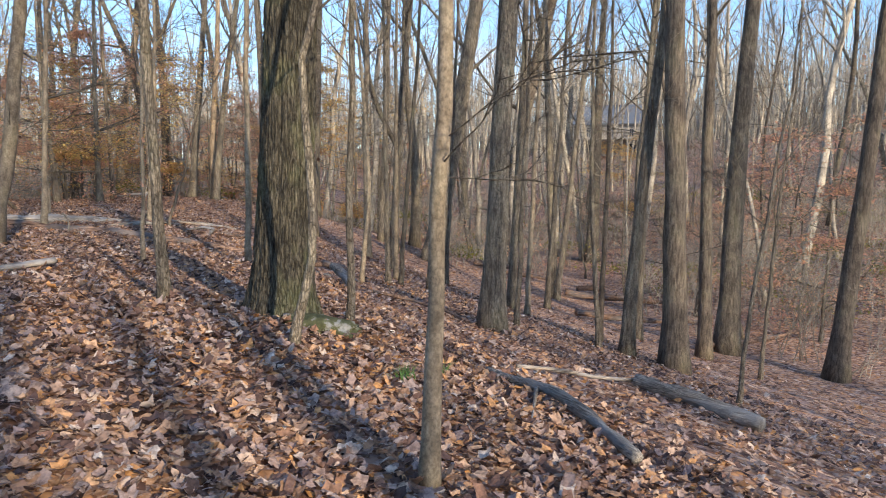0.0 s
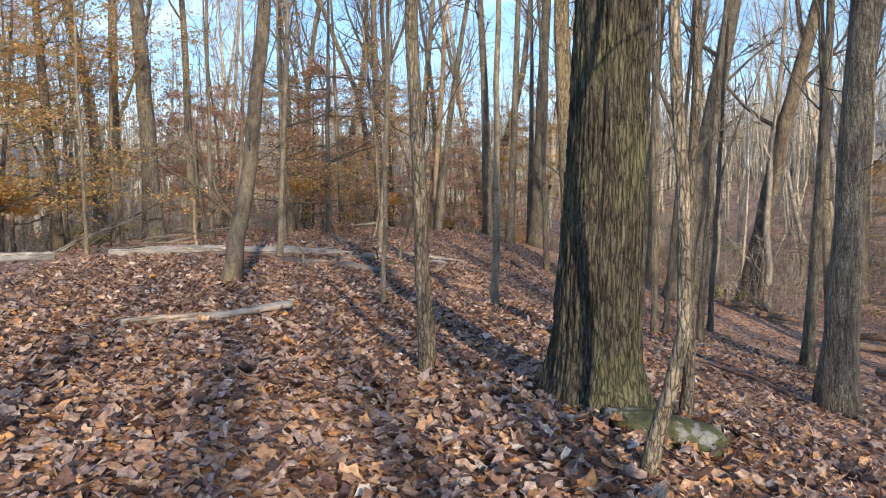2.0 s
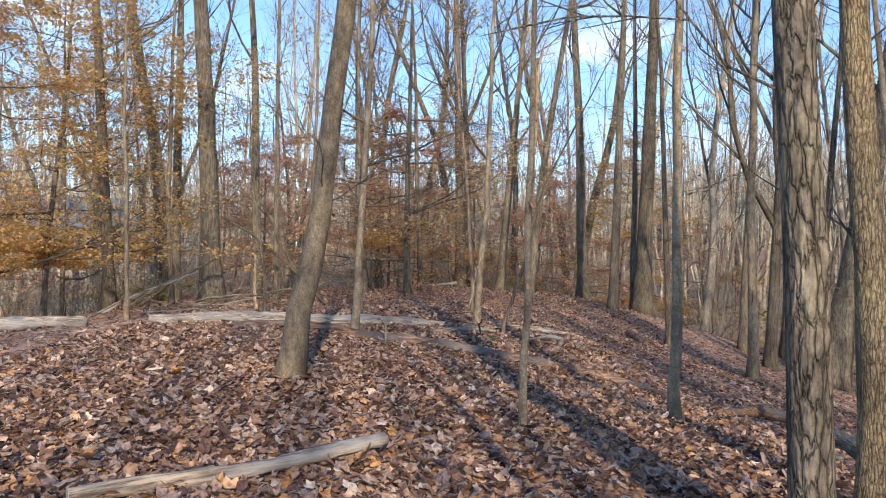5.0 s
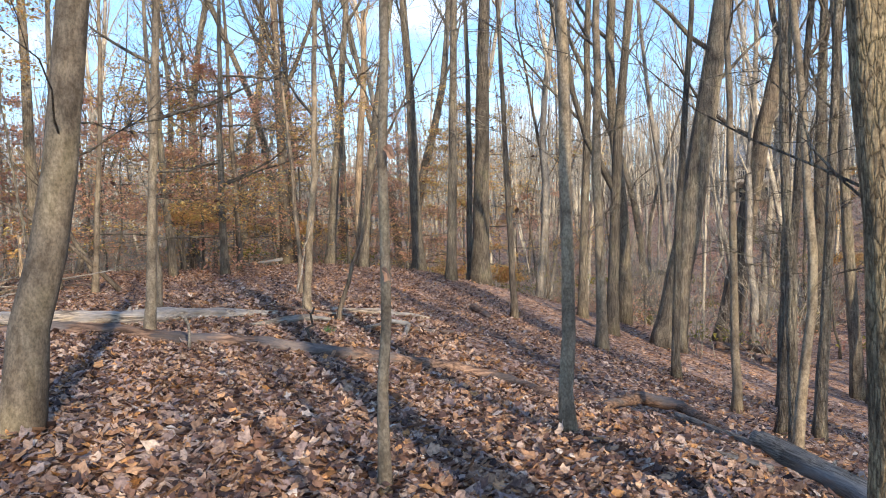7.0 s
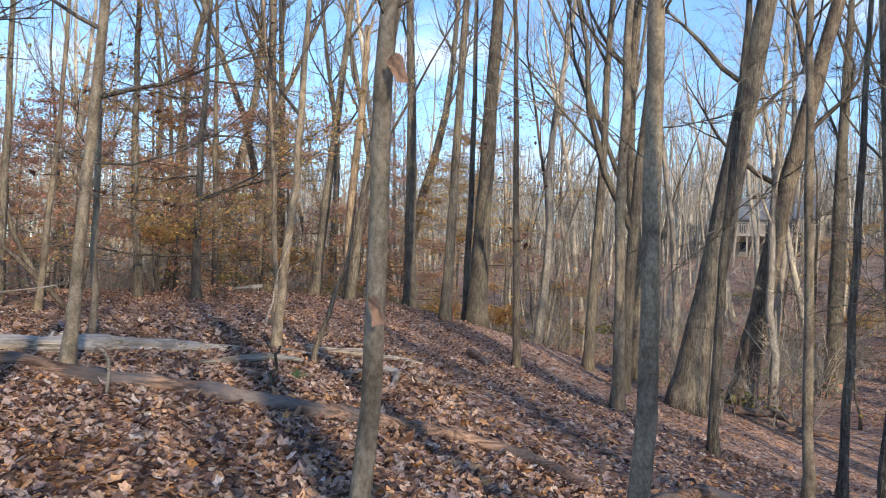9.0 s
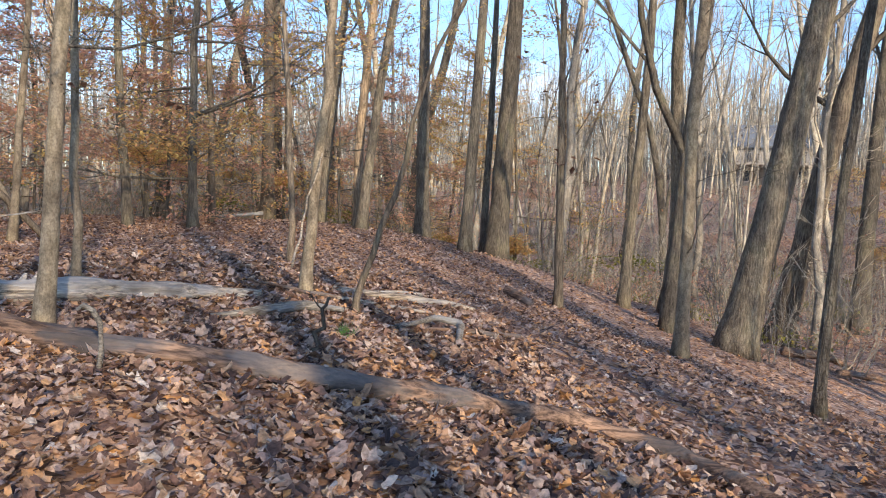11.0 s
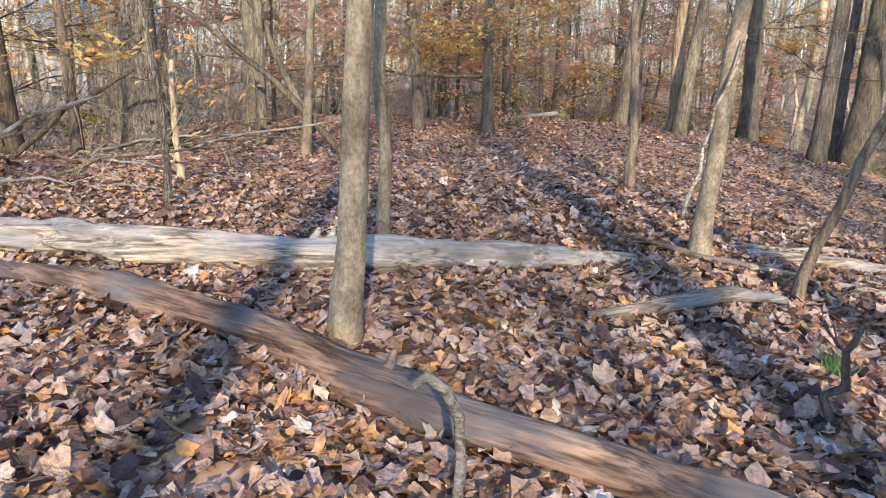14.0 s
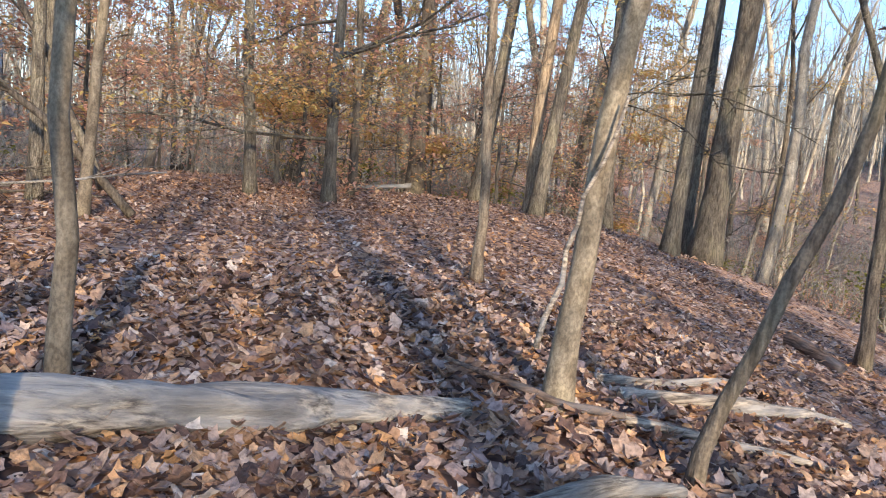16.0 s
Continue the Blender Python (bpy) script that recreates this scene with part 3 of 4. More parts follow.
make_tree(8.2, 20.95, 0.6, [(0.05, 0, 5.2), (0.3, -0.1, 9.5)], 22, 0.45, 10, m_bark, label=GREY, seed=49, sides=12)
make_tree(-0.1, 3.95, 0.1, [(0.03, 0, 0.72), (0.07, 0, 1.77), (0.1, 0, 2.7)], 9, 0.45, 7, m_pale, m_bark, label="crooked thin grey sapling at the path", seed=50, sides=12)
make_tree(1.4, 14.0, 0.1, [(0.19, -0.02, 5.9)], 11, 0.5, 6, m_bark, label=POLE, seed=51)
make_tree(3.4, 24.0, 0.18, [(0.5, -0.1, 9.5)], 14, 0.5, 7, m_bark, label=GREY, seed=52)
make_tree(2.85, 13.4, 0.1, [(-0.2, 0.04, 3.2), (-0.2, 0.05, 6)], 10, 0.5, 6, m_bark, label=POLE, seed=53)
make_tree(7.5, 28.4, 0.27, [(-0.1, 0, 5.5), (0.5, -0.1, 11.5)], 17, 0.5, 8, m_bark, label=GREY, seed=54)
make_tree(-1.1, 8.3, 0.09, [(0.06, 0.01, 3.7)], 9, 0.45, 6, m_bark, label=POLE, seed=55)
make_tree(-1.29, 16.7, 0.125, [(-0.1, 0, 6)], 12, 0.5, 6, m_bark, label=POLE, seed=56)
make_tree(-15.7, 18.4, 0.11, [(-0.1, -0.1, 5)], 9, 0.35, 6, m_pale, m_bark, label=POLE, seed=57)
make_tree(-19.9, 29.1, 0.38, [(-0.15, -0.1, 8)], 20, 0.4, 9, m_bark, label=GREY, seed=58)
make_tree(-21.3, 26.3, 0.36, [(0, 0, 8)], 19, 0.4, 9, m_bark, label=GREY, seed=59)
make_tree(-14.65, 32.5, 0.2, [(-0.3, -0.15, 10)], 15, 0.3, 9, m_dark, label=GREY, seed=60)
make_tree(-1.1, 17.95, 0.125, [(0.2, -0.06, 2.66), (0.45, -0.13, 5.5)], 11, 0.5, 6, m_bark, label=POLE, seed=61)
make_tree(-1.75, 15.3, 0.1, [(0.2, -0.06, 1.9), (0.11, -0.03, 3.4)], 9, 0.4, 6, m_pale, m_bark, label=POLE, seed=62)
make_tree(-0.38, 18.6, 0.155, [(0.27, -0.09, 5.1)], 13, 0.5, 7, m_bark, label=GREY, seed=63)
make_tree(-1.6, 22.5, 0.16, [(0.07, 0, 2.8), (0.35, 0, 6.3)], 14, 0.5, 7, m_bark, label=GREY, seed=64)
make_tree(1.72, 18.7, 0.23, [(0.14, -0.02, 3.6), (0.28, -0.05, 7.1)], 16, 0.5, 8, m_bark, label=GREY, seed=65)

# more stems on the slope and down by the creek
for k, (x, y, dia, line, tall, mat) in enumerate((
        (3.44, 13.65, 0.25, [(0.2, 0.1, 2.6), (0.65, 0.3, 6.7)], 17, m_bark), (3.34, 15.5, 0.12, [(0.16, 0.2, 6.3)], 11, m_dark), (1.99, 17.5, 0.13, [(0.17, 0.1, 4.3)], 12, m_pale),
        (4.42, 28.5, 0.24, [(0.5, 0.2, 4.5), (1.16, 0.4, 11.0)], 18, m_bark), (10.12, 18.62, 0.48, [(0.5, 0.1, 4.5), (0.93, 0.3, 8.9)], 21, m_dark), (4.15, 10.17, 0.07, [(0.12, 0.05, 1.2), (0.31, 0.1, 2.4)], 6, m_bark),
        (5.34, 19.87, 0.2, [(0.12, 0.2, 7.0)], 15, m_bark), (10.08, 28.5, 0.36, [(0.18, 0.2, 8.0)], 20, m_dark), (-1.29, 19.3, 0.13, [(0, 0.2, 7.4)], 13, m_pale), (7.2, 16.4, 0.1, [(0.3, 0.1, 4.0)], 9, m_bark),
        (-2.73, 25.94, 0.25, [(-0.05, -0.1, 4.0), (0.02, -0.2, 8.6)], 18, m_pale), (-2.83, 32.8, 0.3, [(0.43, -0.2, 11.0)], 20, m_bark),
        (4.47, 29.48, 0.34, [(-0.5, -0.2, 9.0)], 19, m_bark))):
    make_tree(x, y, dia, line, tall, 0.38, 9, mat, m_bark, label=GREY, seed=960 + k, sides=12)

# understorey beeches that keep their leaves
BEECH = "understorey beech holding layers of orange autumn leaves"
for bx, by, bh, bd, bl, bn, bs in ((-16.5, 33.5, 7.5, 0.12, m_russet, 2600, 71), (-18.5, 36, 8.5, 0.14, m_gold, 2800, 72), (-13.0, 41, 8, 0.13, m_russet, 2400, 73),
                                   (-19.5, 41, 9, 0.15, m_russet, 2600, 74), (-21.2, 31.5, 7, 0.12, m_russet, 2200, 75), (-22.0, 21.6, 12.5, 0.18, m_gold, 5600, 76),
                                   (-24.5, 24.5, 12, 0.17, m_gold, 4200, 77), (-19.8, 18.2, 10.5, 0.15, m_gold, 4400, 78), (-16.0, 43, 9, 0.15, m_gold, 2400, 79),
                                   (12.5, 24, 8, 0.12, m_russet, 1800, 80), (-11.2, 46, 8, 0.13, m_russet, 2000, 81)):
    make_tree(bx, by, bd, [], bh, 0.1, 15, m_bark, label=BEECH, seed=bs, foliage=int(bn * 2.3), leaf=bl, slope=(1.25, 1.6), reach=0.46, sizes=(4, 3, 3), kids=(8, 5), lift=0.015,
              leaf_size=0.125, spread=0.2, group="understorey beeches")

beeches = [o for o in scene.objects if o.get("group") == "understorey beeches"]
brng = np.random.default_rng(88)
for k, (x, y) in enumerate(((-24, 38), (-20, 47), (-27, 44), (-15, 52), (-23, 55), (-10, 54), (-6, 50), (-29, 33), (-31, 27), (-27.5, 20), (-4, 58), (16, 42), (14, 55), (-18, 60))):
    k2 = brng.uniform(0.85, 1.35)
    copy_thing(beeches[k % 11], pose(x, y, ground_z(x, y) - 0.1, 0, 0, brng.uniform(0, 360)) @ Matrix.Diagonal((k2, k2, k2, 1)))

# unseen trees added behind the start, between the walk and the low sun: their shadows lie in stripes along the ridge
# The short one is there to shade the oak, the outer ones the sides.
for k, (across, back, dia, tall) in enumerate(((0.47, -9.5, 0.33, 19), (1.42, -7.0, 0.40, 20), (2.45, -16.0, 0.30, 10.5), (9.6, -8.0, 0.42, 20), (11.5, -13.0, 0.36, 21), (13.2, -7.0, 0.44, 19), (15.4, -12.0, 0.38, 20), (17.5, -6.0, 0.42, 21), (-9.5, -12.0, 0.40, 20), (-11.8, -8.0, 0.36, 19), (-14.0, -12.5, 0.42, 21),
                                               (-0.5, -11.0, 0.36, 20), (-1.9, -8.5, 0.30, 19),
                                               (-2.9, -15.0, 0.26, 22), (-4.2, -10.5, 0.36, 20), (-5.6, -14.0, 0.32, 19), (3.75, -9.0, 0.30, 20), (4.9, -14.5, 0.36, 21), (6.3, -10.5, 0.34, 22),
                                               (7.9, -13.0, 0.40, 20), (-7.4, -9.0, 0.36, 19))):
    bx, by = 0.866 * (across + 0.28) - 0.5 * back, 0.5 * (across + 0.28) + 0.866 * back
    make_tree(bx, by, dia, [(0.02, 0.0, 5.0)], tall, 0.5, 9, m_bark, label=GREY, seed=900 + k, thin=0.009, wander=0.5)


# ---- fallen wood ----
def fallen(name, label, pts, radii, mat, seed, sides=14, knots=0, category="log", bury=0.3):
    """A log or stick lying along points (x, y): round, uneven, tapering, sunk a little into the litter."""
    rng = np.random.default_rng(seed)
    pts = np.array(pts, float)
    d = np.concatenate([[0], np.cumsum(np.linalg.norm(np.diff(pts[:, :2], axis=0), axis=1))])
    n = max(6, int(d[-1] / max(0.06, radii[0] * 0.9)))
    want = np.linspace(0, d[-1], min(n, 60))
    r = np.interp(want, np.linspace(0, d[-1], len(radii)), radii)
    P = np.stack([np.interp(want, d, pts[:, 0]), np.interp(want, d, pts[:, 1])], -1)
    P[1:-1] = (P[:-2] + 2 * P[1:-1] + P[2:]) / 4
    lift = np.interp(want, d, pts[:, 2])
    Z = np.array([ground_z(a, b) for a, b in P]) + lift + r * (1 - bury) + 0.02
    way = P[-1] - P[0]
    turn = math.atan2(way[1], way[0])
    mid = np.array([*P.mean(0), Z.mean()])
    root = thing(name, label, category, tuple(mid))
    root.rotation_euler = (0, 0, turn)
    c, s = math.cos(-turn), math.sin(-turn)
    L = np.stack([P[:, 0] - mid[0], P[:, 1] - mid[1], Z - mid[2]], -1)
    L = np.stack([c * L[:, 0] - s * L[:, 1], s * L[:, 0] + c * L[:, 1], L[:, 2]], -1)
    sh = Shape()
    wob = 1 + 0.16 * np.array([noise.noise(Vector((w * 1.7, seed, 0))) + 0.6 * noise.noise(Vector((w * 4.5, seed, 3))) for w in want])
    sh.tube(L, r * wob, sides, 0.03, rng)
    v = sh.v[0]
    grooves = np.array([noise.noise(Vector((p[0] * 0.8, p[1] * 15 + seed, p[2] * 15))) for p in v])
    v[:, 1:] += (v[:, 1:] - L[np.minimum(np.arange(len(v)) // sides, len(L) - 1), 1:]) * (grooves[:, None] * 0.55)
    part("stem", sh, mat, root)
    for k in range(knots):
        f = rng.uniform(0.1, 0.85)
        i = int(f * (len(L) - 1))
        a = rng.uniform(-0.4, 1.9)
        kn = Shape()
        q = L[i] + np.array([0, math.cos(a), math.sin(a)]) * r[i] * 0.85
        out = np.array([rng.uniform(-0.3, 0.5), math.cos(a), math.sin(a)])
        kn.tube([q, q + out * r[i] * 0.35, q + out * r[i] * rng.uniform(0.6, 1.0)], [r[i] * 0.34, r[i] * 0.22, r[i] * 0.13], 8, 0.08, rng)
        part("knot", kn, mat, root)
    return root


fallen("log", "long bare fallen log, weathered pale and cracked", [(-14.3, 17.6, -0.04), (-12.7, 18.05, -0.04), (-11.75, 18.3, -0.04), (-10.93, 18.67, -0.04), (-10.2, 19.12, -0.03), (-9.58, 19.62, -0.03), (-8.8, 20.38, -0.02)],
       [0.11, 0.14, 0.14, 0.135, 0.125, 0.10, 0.055], m_log, 3, 40, 5, bury=0.15)
fallen("log", "half-buried rotting log with bark peeling off", [(-12.3, 17.62, 0), (-11.5, 17.6, 0.01), (-10.5, 17.52, 0.01), (-9.55, 17.38, 0.01), (-8.5, 17.2, 0), (-7.6, 17.22, 0), (-6.9, 17.4, 0), (-6.2, 17.6, 0), (-5.2, 17.95, 0), (-4.5, 17.7, 0), (-3.95, 16.7, 0)],
       [0.07, 0.088, 0.10, 0.10, 0.09, 0.08, 0.055], m_rot, 4, 32, 6, bury=0.6)
fallen("log", "grey fallen log at the edge of brushwood", [(-19.5, 15.9, 0.05), (-17.6, 16.6, 0.05), (-15.6, 17.2, 0.0)], [0.15, 0.15, 0.1], m_log, 5, 14, 2)
fallen("branch", "barkless pale fallen branch lying on leaves", [(-6.65, 8.75, 0), (-6.28, 9.4, 0.0), (-6.0, 10.0, 0.02), (-5.66, 10.6, 0.08)], [0.045, 0.05, 0.05, 0.045], m_log, 6, 12, 2, "branch")
fallen("branch", "dark gnarled piece of dead wood on the slope", [(-3.4, 17.1, 0.0), (-2.9, 17.5, 0.12), (-2.45, 17.5, 0.1), (-2.15, 16.9, 0)], [0.05, 0.075, 0.07, 0.04], m_rot, 7, 12, 2, "branch")
fallen("branch", "grey fallen branch sliding down the slope", [(-2.5, 17.3, 0), (-2.1, 16.2, 0), (-1.8, 15.2, 0)], [0.04, 0.035, 0.02], m_stick, 8, 8, 0, "branch")
fallen("branch", "long dead branch with flaking bark on leaves", [(0.43, 7.3, 0.03), (0.95, 6.7, 0.06), (1.2, 5.8, 0.07), (1.34, 5.0, 0.04)], [0.03, 0.05, 0.05, 0.04], m_stick, 9, 10, 2, "branch")
fallen("branch", "thin crooked dead stick on leaves", [(0.75, 7.5, 0.02), (0.88, 6.9, 0.06), (0.66, 5.5, 0.02)], [0.018, 0.02, 0.012], m_stick, 10, 8, 0, "branch")
fallen("branch", "pale straight barkless stick on leaves", [(0.79, 7.9, 0.02), (1.4, 8.35, 0.03), (2.4, 9.15, 0.03)], [0.025, 0.025, 0.02], m_log, 11, 8, 0, "branch")
fallen("log", "grey fallen log lying down the slope", [(2.4, 9.1, 0), (3.0, 8.6, 0.02), (3.5, 7.9, 0.02)], [0.075, 0.085, 0.08], m_stick, 12, 12, 1)
fallen("log", "pale broken log end on the slope", [(-2.25, 14.75, 0.16), (-1.95, 14.1, 0.08), (-1.7, 13.3, 0.02)], [0.085, 0.085, 0.08], m_stick, 13, 14, 1)
fallen("branch", "grey stick beside a broken log", [(-2.75, 14.65, 0), (-2.25, 14.3, 0)], [0.03, 0.04], m_stick, 14, 8, 0, "branch")
fallen("branch", "thin pointed stick leaning on a log", [(-9.1, 21.0, 0.06), (-8.7, 20.8, 0.06), (-8.32, 20.72, 0.02), (-7.6, 21.1, 0)], [0.012, 0.022, 0.024, 0.018], m_rot, 15, 8, 0, "branch")
fallen("branch", "grey fallen branch on leaves", [(-8.2, 21.5, 0), (-7.2, 22.7, 0)], [0.035, 0.03], m_log, 16, 10, 0, "branch")
fallen("branch", "cracked grey fallen branch on leaves", [(-8.05, 21.3, 0), (-7.1, 22.1, 0.02), (-6.4, 22.7, 0)], [0.04, 0.05, 0.03], m_log, 17, 10, 1, "branch")
fallen("branch", "thin grey branch half under leaves", [(-8.0, 20.87, 0), (-7.4, 21.1, 0), (-6.8, 21.3, 0)], [0.022, 0.03, 0.02], m_log, 18, 8, 0, "branch")
fallen("branch", "curved branch half under leaves", [(-8.75, 18.9, 0), (-8.3, 19.4, 0.03), (-8.05, 19.75, 0.05), (-7.72, 20.05, 0.03)], [0.035, 0.05, 0.05, 0.03], m_stick, 19, 10, 0, "branch")
fallen("branch", "arched gnarled branch standing clear of leaves", [(-7.1, 19.9, 0), (-6.7, 20.35, 0.1), (-6.42, 20.35, 0.1), (-6.4, 19.85, 0)], [0.03, 0.034, 0.045, 0.035], m_stick, 20, 12, 3, "branch")
fallen("branch", "dark short branch on leaves", [(-6.8, 20.1, 0), (-6.2, 20.7, 0), (-5.75, 21.2, 0)], [0.03, 0.035, 0.03], m_rot, 21, 10, 0, "branch")
fallen("branch", "dead branch lying down the slope", [(-1.3, 13.2, 0.02), (-0.6, 13.4, 0.05), (0.1, 12.6, 0.02), (0.5, 11.9, 0)], [0.025, 0.035, 0.03, 0.02], m_rot, 23, 8, 0, "branch")
fallen("log", "rotten log half sunk in the slope", [(-5.5, 26.6, 0), (-6.0, 27.4, 0.05)], [0.07, 0.09], m_rot, 24, 12, 1)
fallen("log", "far fallen trunk on the ridge top", [(-15.6, 34.5, 0.05), (-14.4, 36.0, 0.2)], [0.04, 0.06], m_stick, 25, 10, 0)


# dead wood washed together along the creek
for k, (a, b, r) in enumerate((((5.02, 30.15), (9.31, 30.32), 0.14),
                               ((4.24, 23.24), (9.88, 26.68), 0.1),
                               ((7.3, 20.53), (12.56, 25.36), 0.09),
                               ((1.33, 32.29), (3.65, 33.56), 0.12),
                               ((2.5, 31.56), (4.99, 33.68), 0.09),
                               ((5.98, 32.87), (7.38, 33.41), 0.13))):
    fallen("log", "dark dead log lying across the hollow", [(*a, 0.05), ((a[0] + b[0]) / 2 + 0.2, (a[1] + b[1]) / 2 - 0.2, 0.2), (*b, 0.1)], [r, r * 0.9, r * 0.6], m_rot, 41 + k, 10, 2)


def leaning_stem(name, label, foot, top, r0, mat, seed, sag=0.3, sides=8, kids=3):
    rng = np.random.default_rng(seed)
    z0 = ground_z(foot[0], foot[1])
    root = thing(name, label, "branch", (foot[0], foot[1], z0))
    a, b = np.array([0, 0, foot[2] - 0.05]), np.array([top[0] - foot[0], top[1] - foot[1], top[2] - z0])
    f = np.linspace(0, 1, 9)
    P = a + (b - a) * f[:, None]
    P[:, 2] += sag * np.sin(f * math.pi)
    P += rng.normal(0, 0.03, P.shape) * np.sin(f * math.pi)[:, None]
    sh = Shape()
    sh.tube(P, np.linspace(r0, r0 * 0.45, 9), sides, 0.04, rng)
    part("stem", sh, mat, root)
    if kids:
        tw, tips = Shape(), []
        for _ in range(kids):
            i = rng.integers(3, 8)
            branch_out(rng, tw, P[i], bend(P[i] - P[i - 1], rng.uniform(0.4, 1), rng.uniform(0, 6.28)), np.linalg.norm(b - a) * 0.3, r0 * 0.3, 0, (4, 3, 3), (3, 2), tips)
        tagged(part("twig_spray", tw, mat, root), kind="stuff")


leaning_stem("branch", "dead white side stem leaning on a crooked tree", (-8.52, 20.68, 0.4), (-8.2, 20.72, 2.0), 0.018, m_log, 31, 0.0, 8, 0)
leaning_stem("branch", "broken forked dark sapling stub in leaves", (-7.55, 18.2, 0), (-7.42, 18.25, 0.62), 0.03, m_dark, 32, 0.0, 8, 1)
def curved_stub():
    """A short dead branch that rises from the leaves and hooks over at its top."""
    rng = np.random.default_rng(33)
    x, y = -8.60, 16.72
    root = thing("branch", "curved dead branch stub standing by a log", "branch", (x, y, ground_z(x, y)))
    sh = Shape()
    sh.tube([(0.0, 0.0, -0.08), (0.007, 0.029, 0.160), (-0.014, 0.045, 0.318), (-0.063, 0.037, 0.409), (-0.118, 0.017, 0.446), (-0.153, -0.004, 0.415)], [0.022, 0.02, 0.02, 0.021, 0.02, 0.013], 10, 0.03, rng)
    part("stem", sh, m_stick, root)


curved_stub()
leaning_stem("branch", "fallen dead tree leaning through brushwood", (-14.6, 25.0, 0.1), (-17.1, 23.5, 2.9), 0.065, m_dark, 34, 0.25, 8, 3)
leaning_stem("branch", "fallen dead tree leaning through brushwood", (-15.6, 25.6, 0.3), (-17.6, 25.4, 4.2), 0.07, m_dark, 35, 0.1, 8, 3)
leaning_stem("branch", "dead limb propped among brushwood", (-19.5, 22.5, 0), (-16.9, 22.9, 1.7), 0.06, m_dark, 36, 0.1, 8, 3)
leaning_stem("branch", "dead limb propped among brushwood", (-18.9, 20.6, 0), (-17.3, 22.6, 1.3), 0.05, m_stick, 37, 0.1, 8, 3)
leaning_stem("branch", "pale broken stick propped among brushwood", (-14.2, 21.3, 0.6), (-13.9, 21.4, 1.05), 0.02, m_dead, 38, 0.0, 6, 0)

heap_rng = np.random.default_rng(61)
for k in range(20):
    hx, hy = -17.6 + heap_rng.normal(0, 1.9), 21.9 + heap_rng.normal(0, 1.5)
    ha, hl = heap_rng.uniform(-0.9, 0.7), heap_rng.uniform(1.4, 3.6)
    tx, ty = hx + math.cos(ha) * hl, hy + math.sin(ha) * hl
    leaning_stem("branch", "dead grey stick in a heap of brushwood", (hx, hy, 0.05), (tx, ty, ground_z(tx, ty) + abs(heap_rng.normal(0, 0.5))), heap_rng.uniform(0.014, 0.035),
                 (m_stick, m_dark, m_dead)[k % 3], 600 + k, 0.08, 6, 2)


def rock():
    x, y = -1.22, 7.38
    bm = bmesh.new()
    bmesh.ops.create_icosphere(bm, subdivisions=4, radius=1)
    for v in bm.verts:
        n = noise.noise(v.co * 1.6) * 0.3 + noise.noise(v.co * 5) * 0.12
        v.co = Vector((v.co.x * 0.42, v.co.y * 0.26, v.co.z * 0.12)) * (1 + n)
    me = bpy.data.meshes.new("rock")
    bm.to_mesh(me)
    me.polygons.foreach_set("use_smooth", [True] * len(me.polygons))
    m, nodes, links, shader = material("mossy_stone", 0.9)
    v = coords(nodes, links, (1, 1, 1))
    tone = ramp(nodes, [(0.4, (0.05, 0.055, 0.028)), (0.54, (0.10, 0.105, 0.05)), (0.6, (0.26, 0.26, 0.24)), (0.8, (0.42, 0.42, 0.40))])
    f = noise_node(nodes, links, v, 6.5, 7, 0.65)
    links.new(f, tone.inputs["Fac"])
    links.new(tone.outputs["Color"], shader.inputs["Base Color"])
    relief(nodes, links, shader, noise_node(nodes, links, v, 60, 4), 0.6, 0.02)
    me.materials.append(m)
    ob = new("rock", me)
    ob.location, ob.rotation_euler = (x, y, ground_z(x, y) + 0.03), (0.0, 0.18, 0.0)
    tagged(ob, "low rock covered in green moss beside the oak", "rock")


rock()


# ---- the woods beyond ----
def template(seed, dia, height, crown, limbs, mat, label, group, **more):
    return make_tree(400 + seed * 15, 400, dia, [], height, crown, limbs, mat, label=label, seed=seed, group=group, sides=8, rings=12, wander=2.6, thin=0.0065, **more)


far_group = "bare trees of the surrounding woods"
patterns = [template(101, 0.42, 23, 0.38, 12, m_far, "tall bare woodland tree with pale grey bark, lightened as in sun", far_group),
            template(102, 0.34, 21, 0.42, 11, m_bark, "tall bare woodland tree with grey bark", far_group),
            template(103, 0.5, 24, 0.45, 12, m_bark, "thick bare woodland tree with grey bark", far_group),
            template(104, 0.24, 18, 0.4, 10, m_far, "slim bare woodland tree with pale bark, lightened as in sun", far_group),
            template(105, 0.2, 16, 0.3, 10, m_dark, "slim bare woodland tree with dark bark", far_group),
            template(106, 0.3, 20, 0.3, 12, m_far, "spreading bare woodland tree with pale bark, lightened as in sun", far_group, slope=(0.35, 0.75), reach=0.34)]
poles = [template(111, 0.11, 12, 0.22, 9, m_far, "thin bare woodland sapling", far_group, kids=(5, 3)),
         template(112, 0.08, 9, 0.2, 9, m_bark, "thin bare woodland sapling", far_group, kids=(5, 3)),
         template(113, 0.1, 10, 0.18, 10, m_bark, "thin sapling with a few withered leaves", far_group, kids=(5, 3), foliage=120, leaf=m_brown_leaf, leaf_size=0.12)]


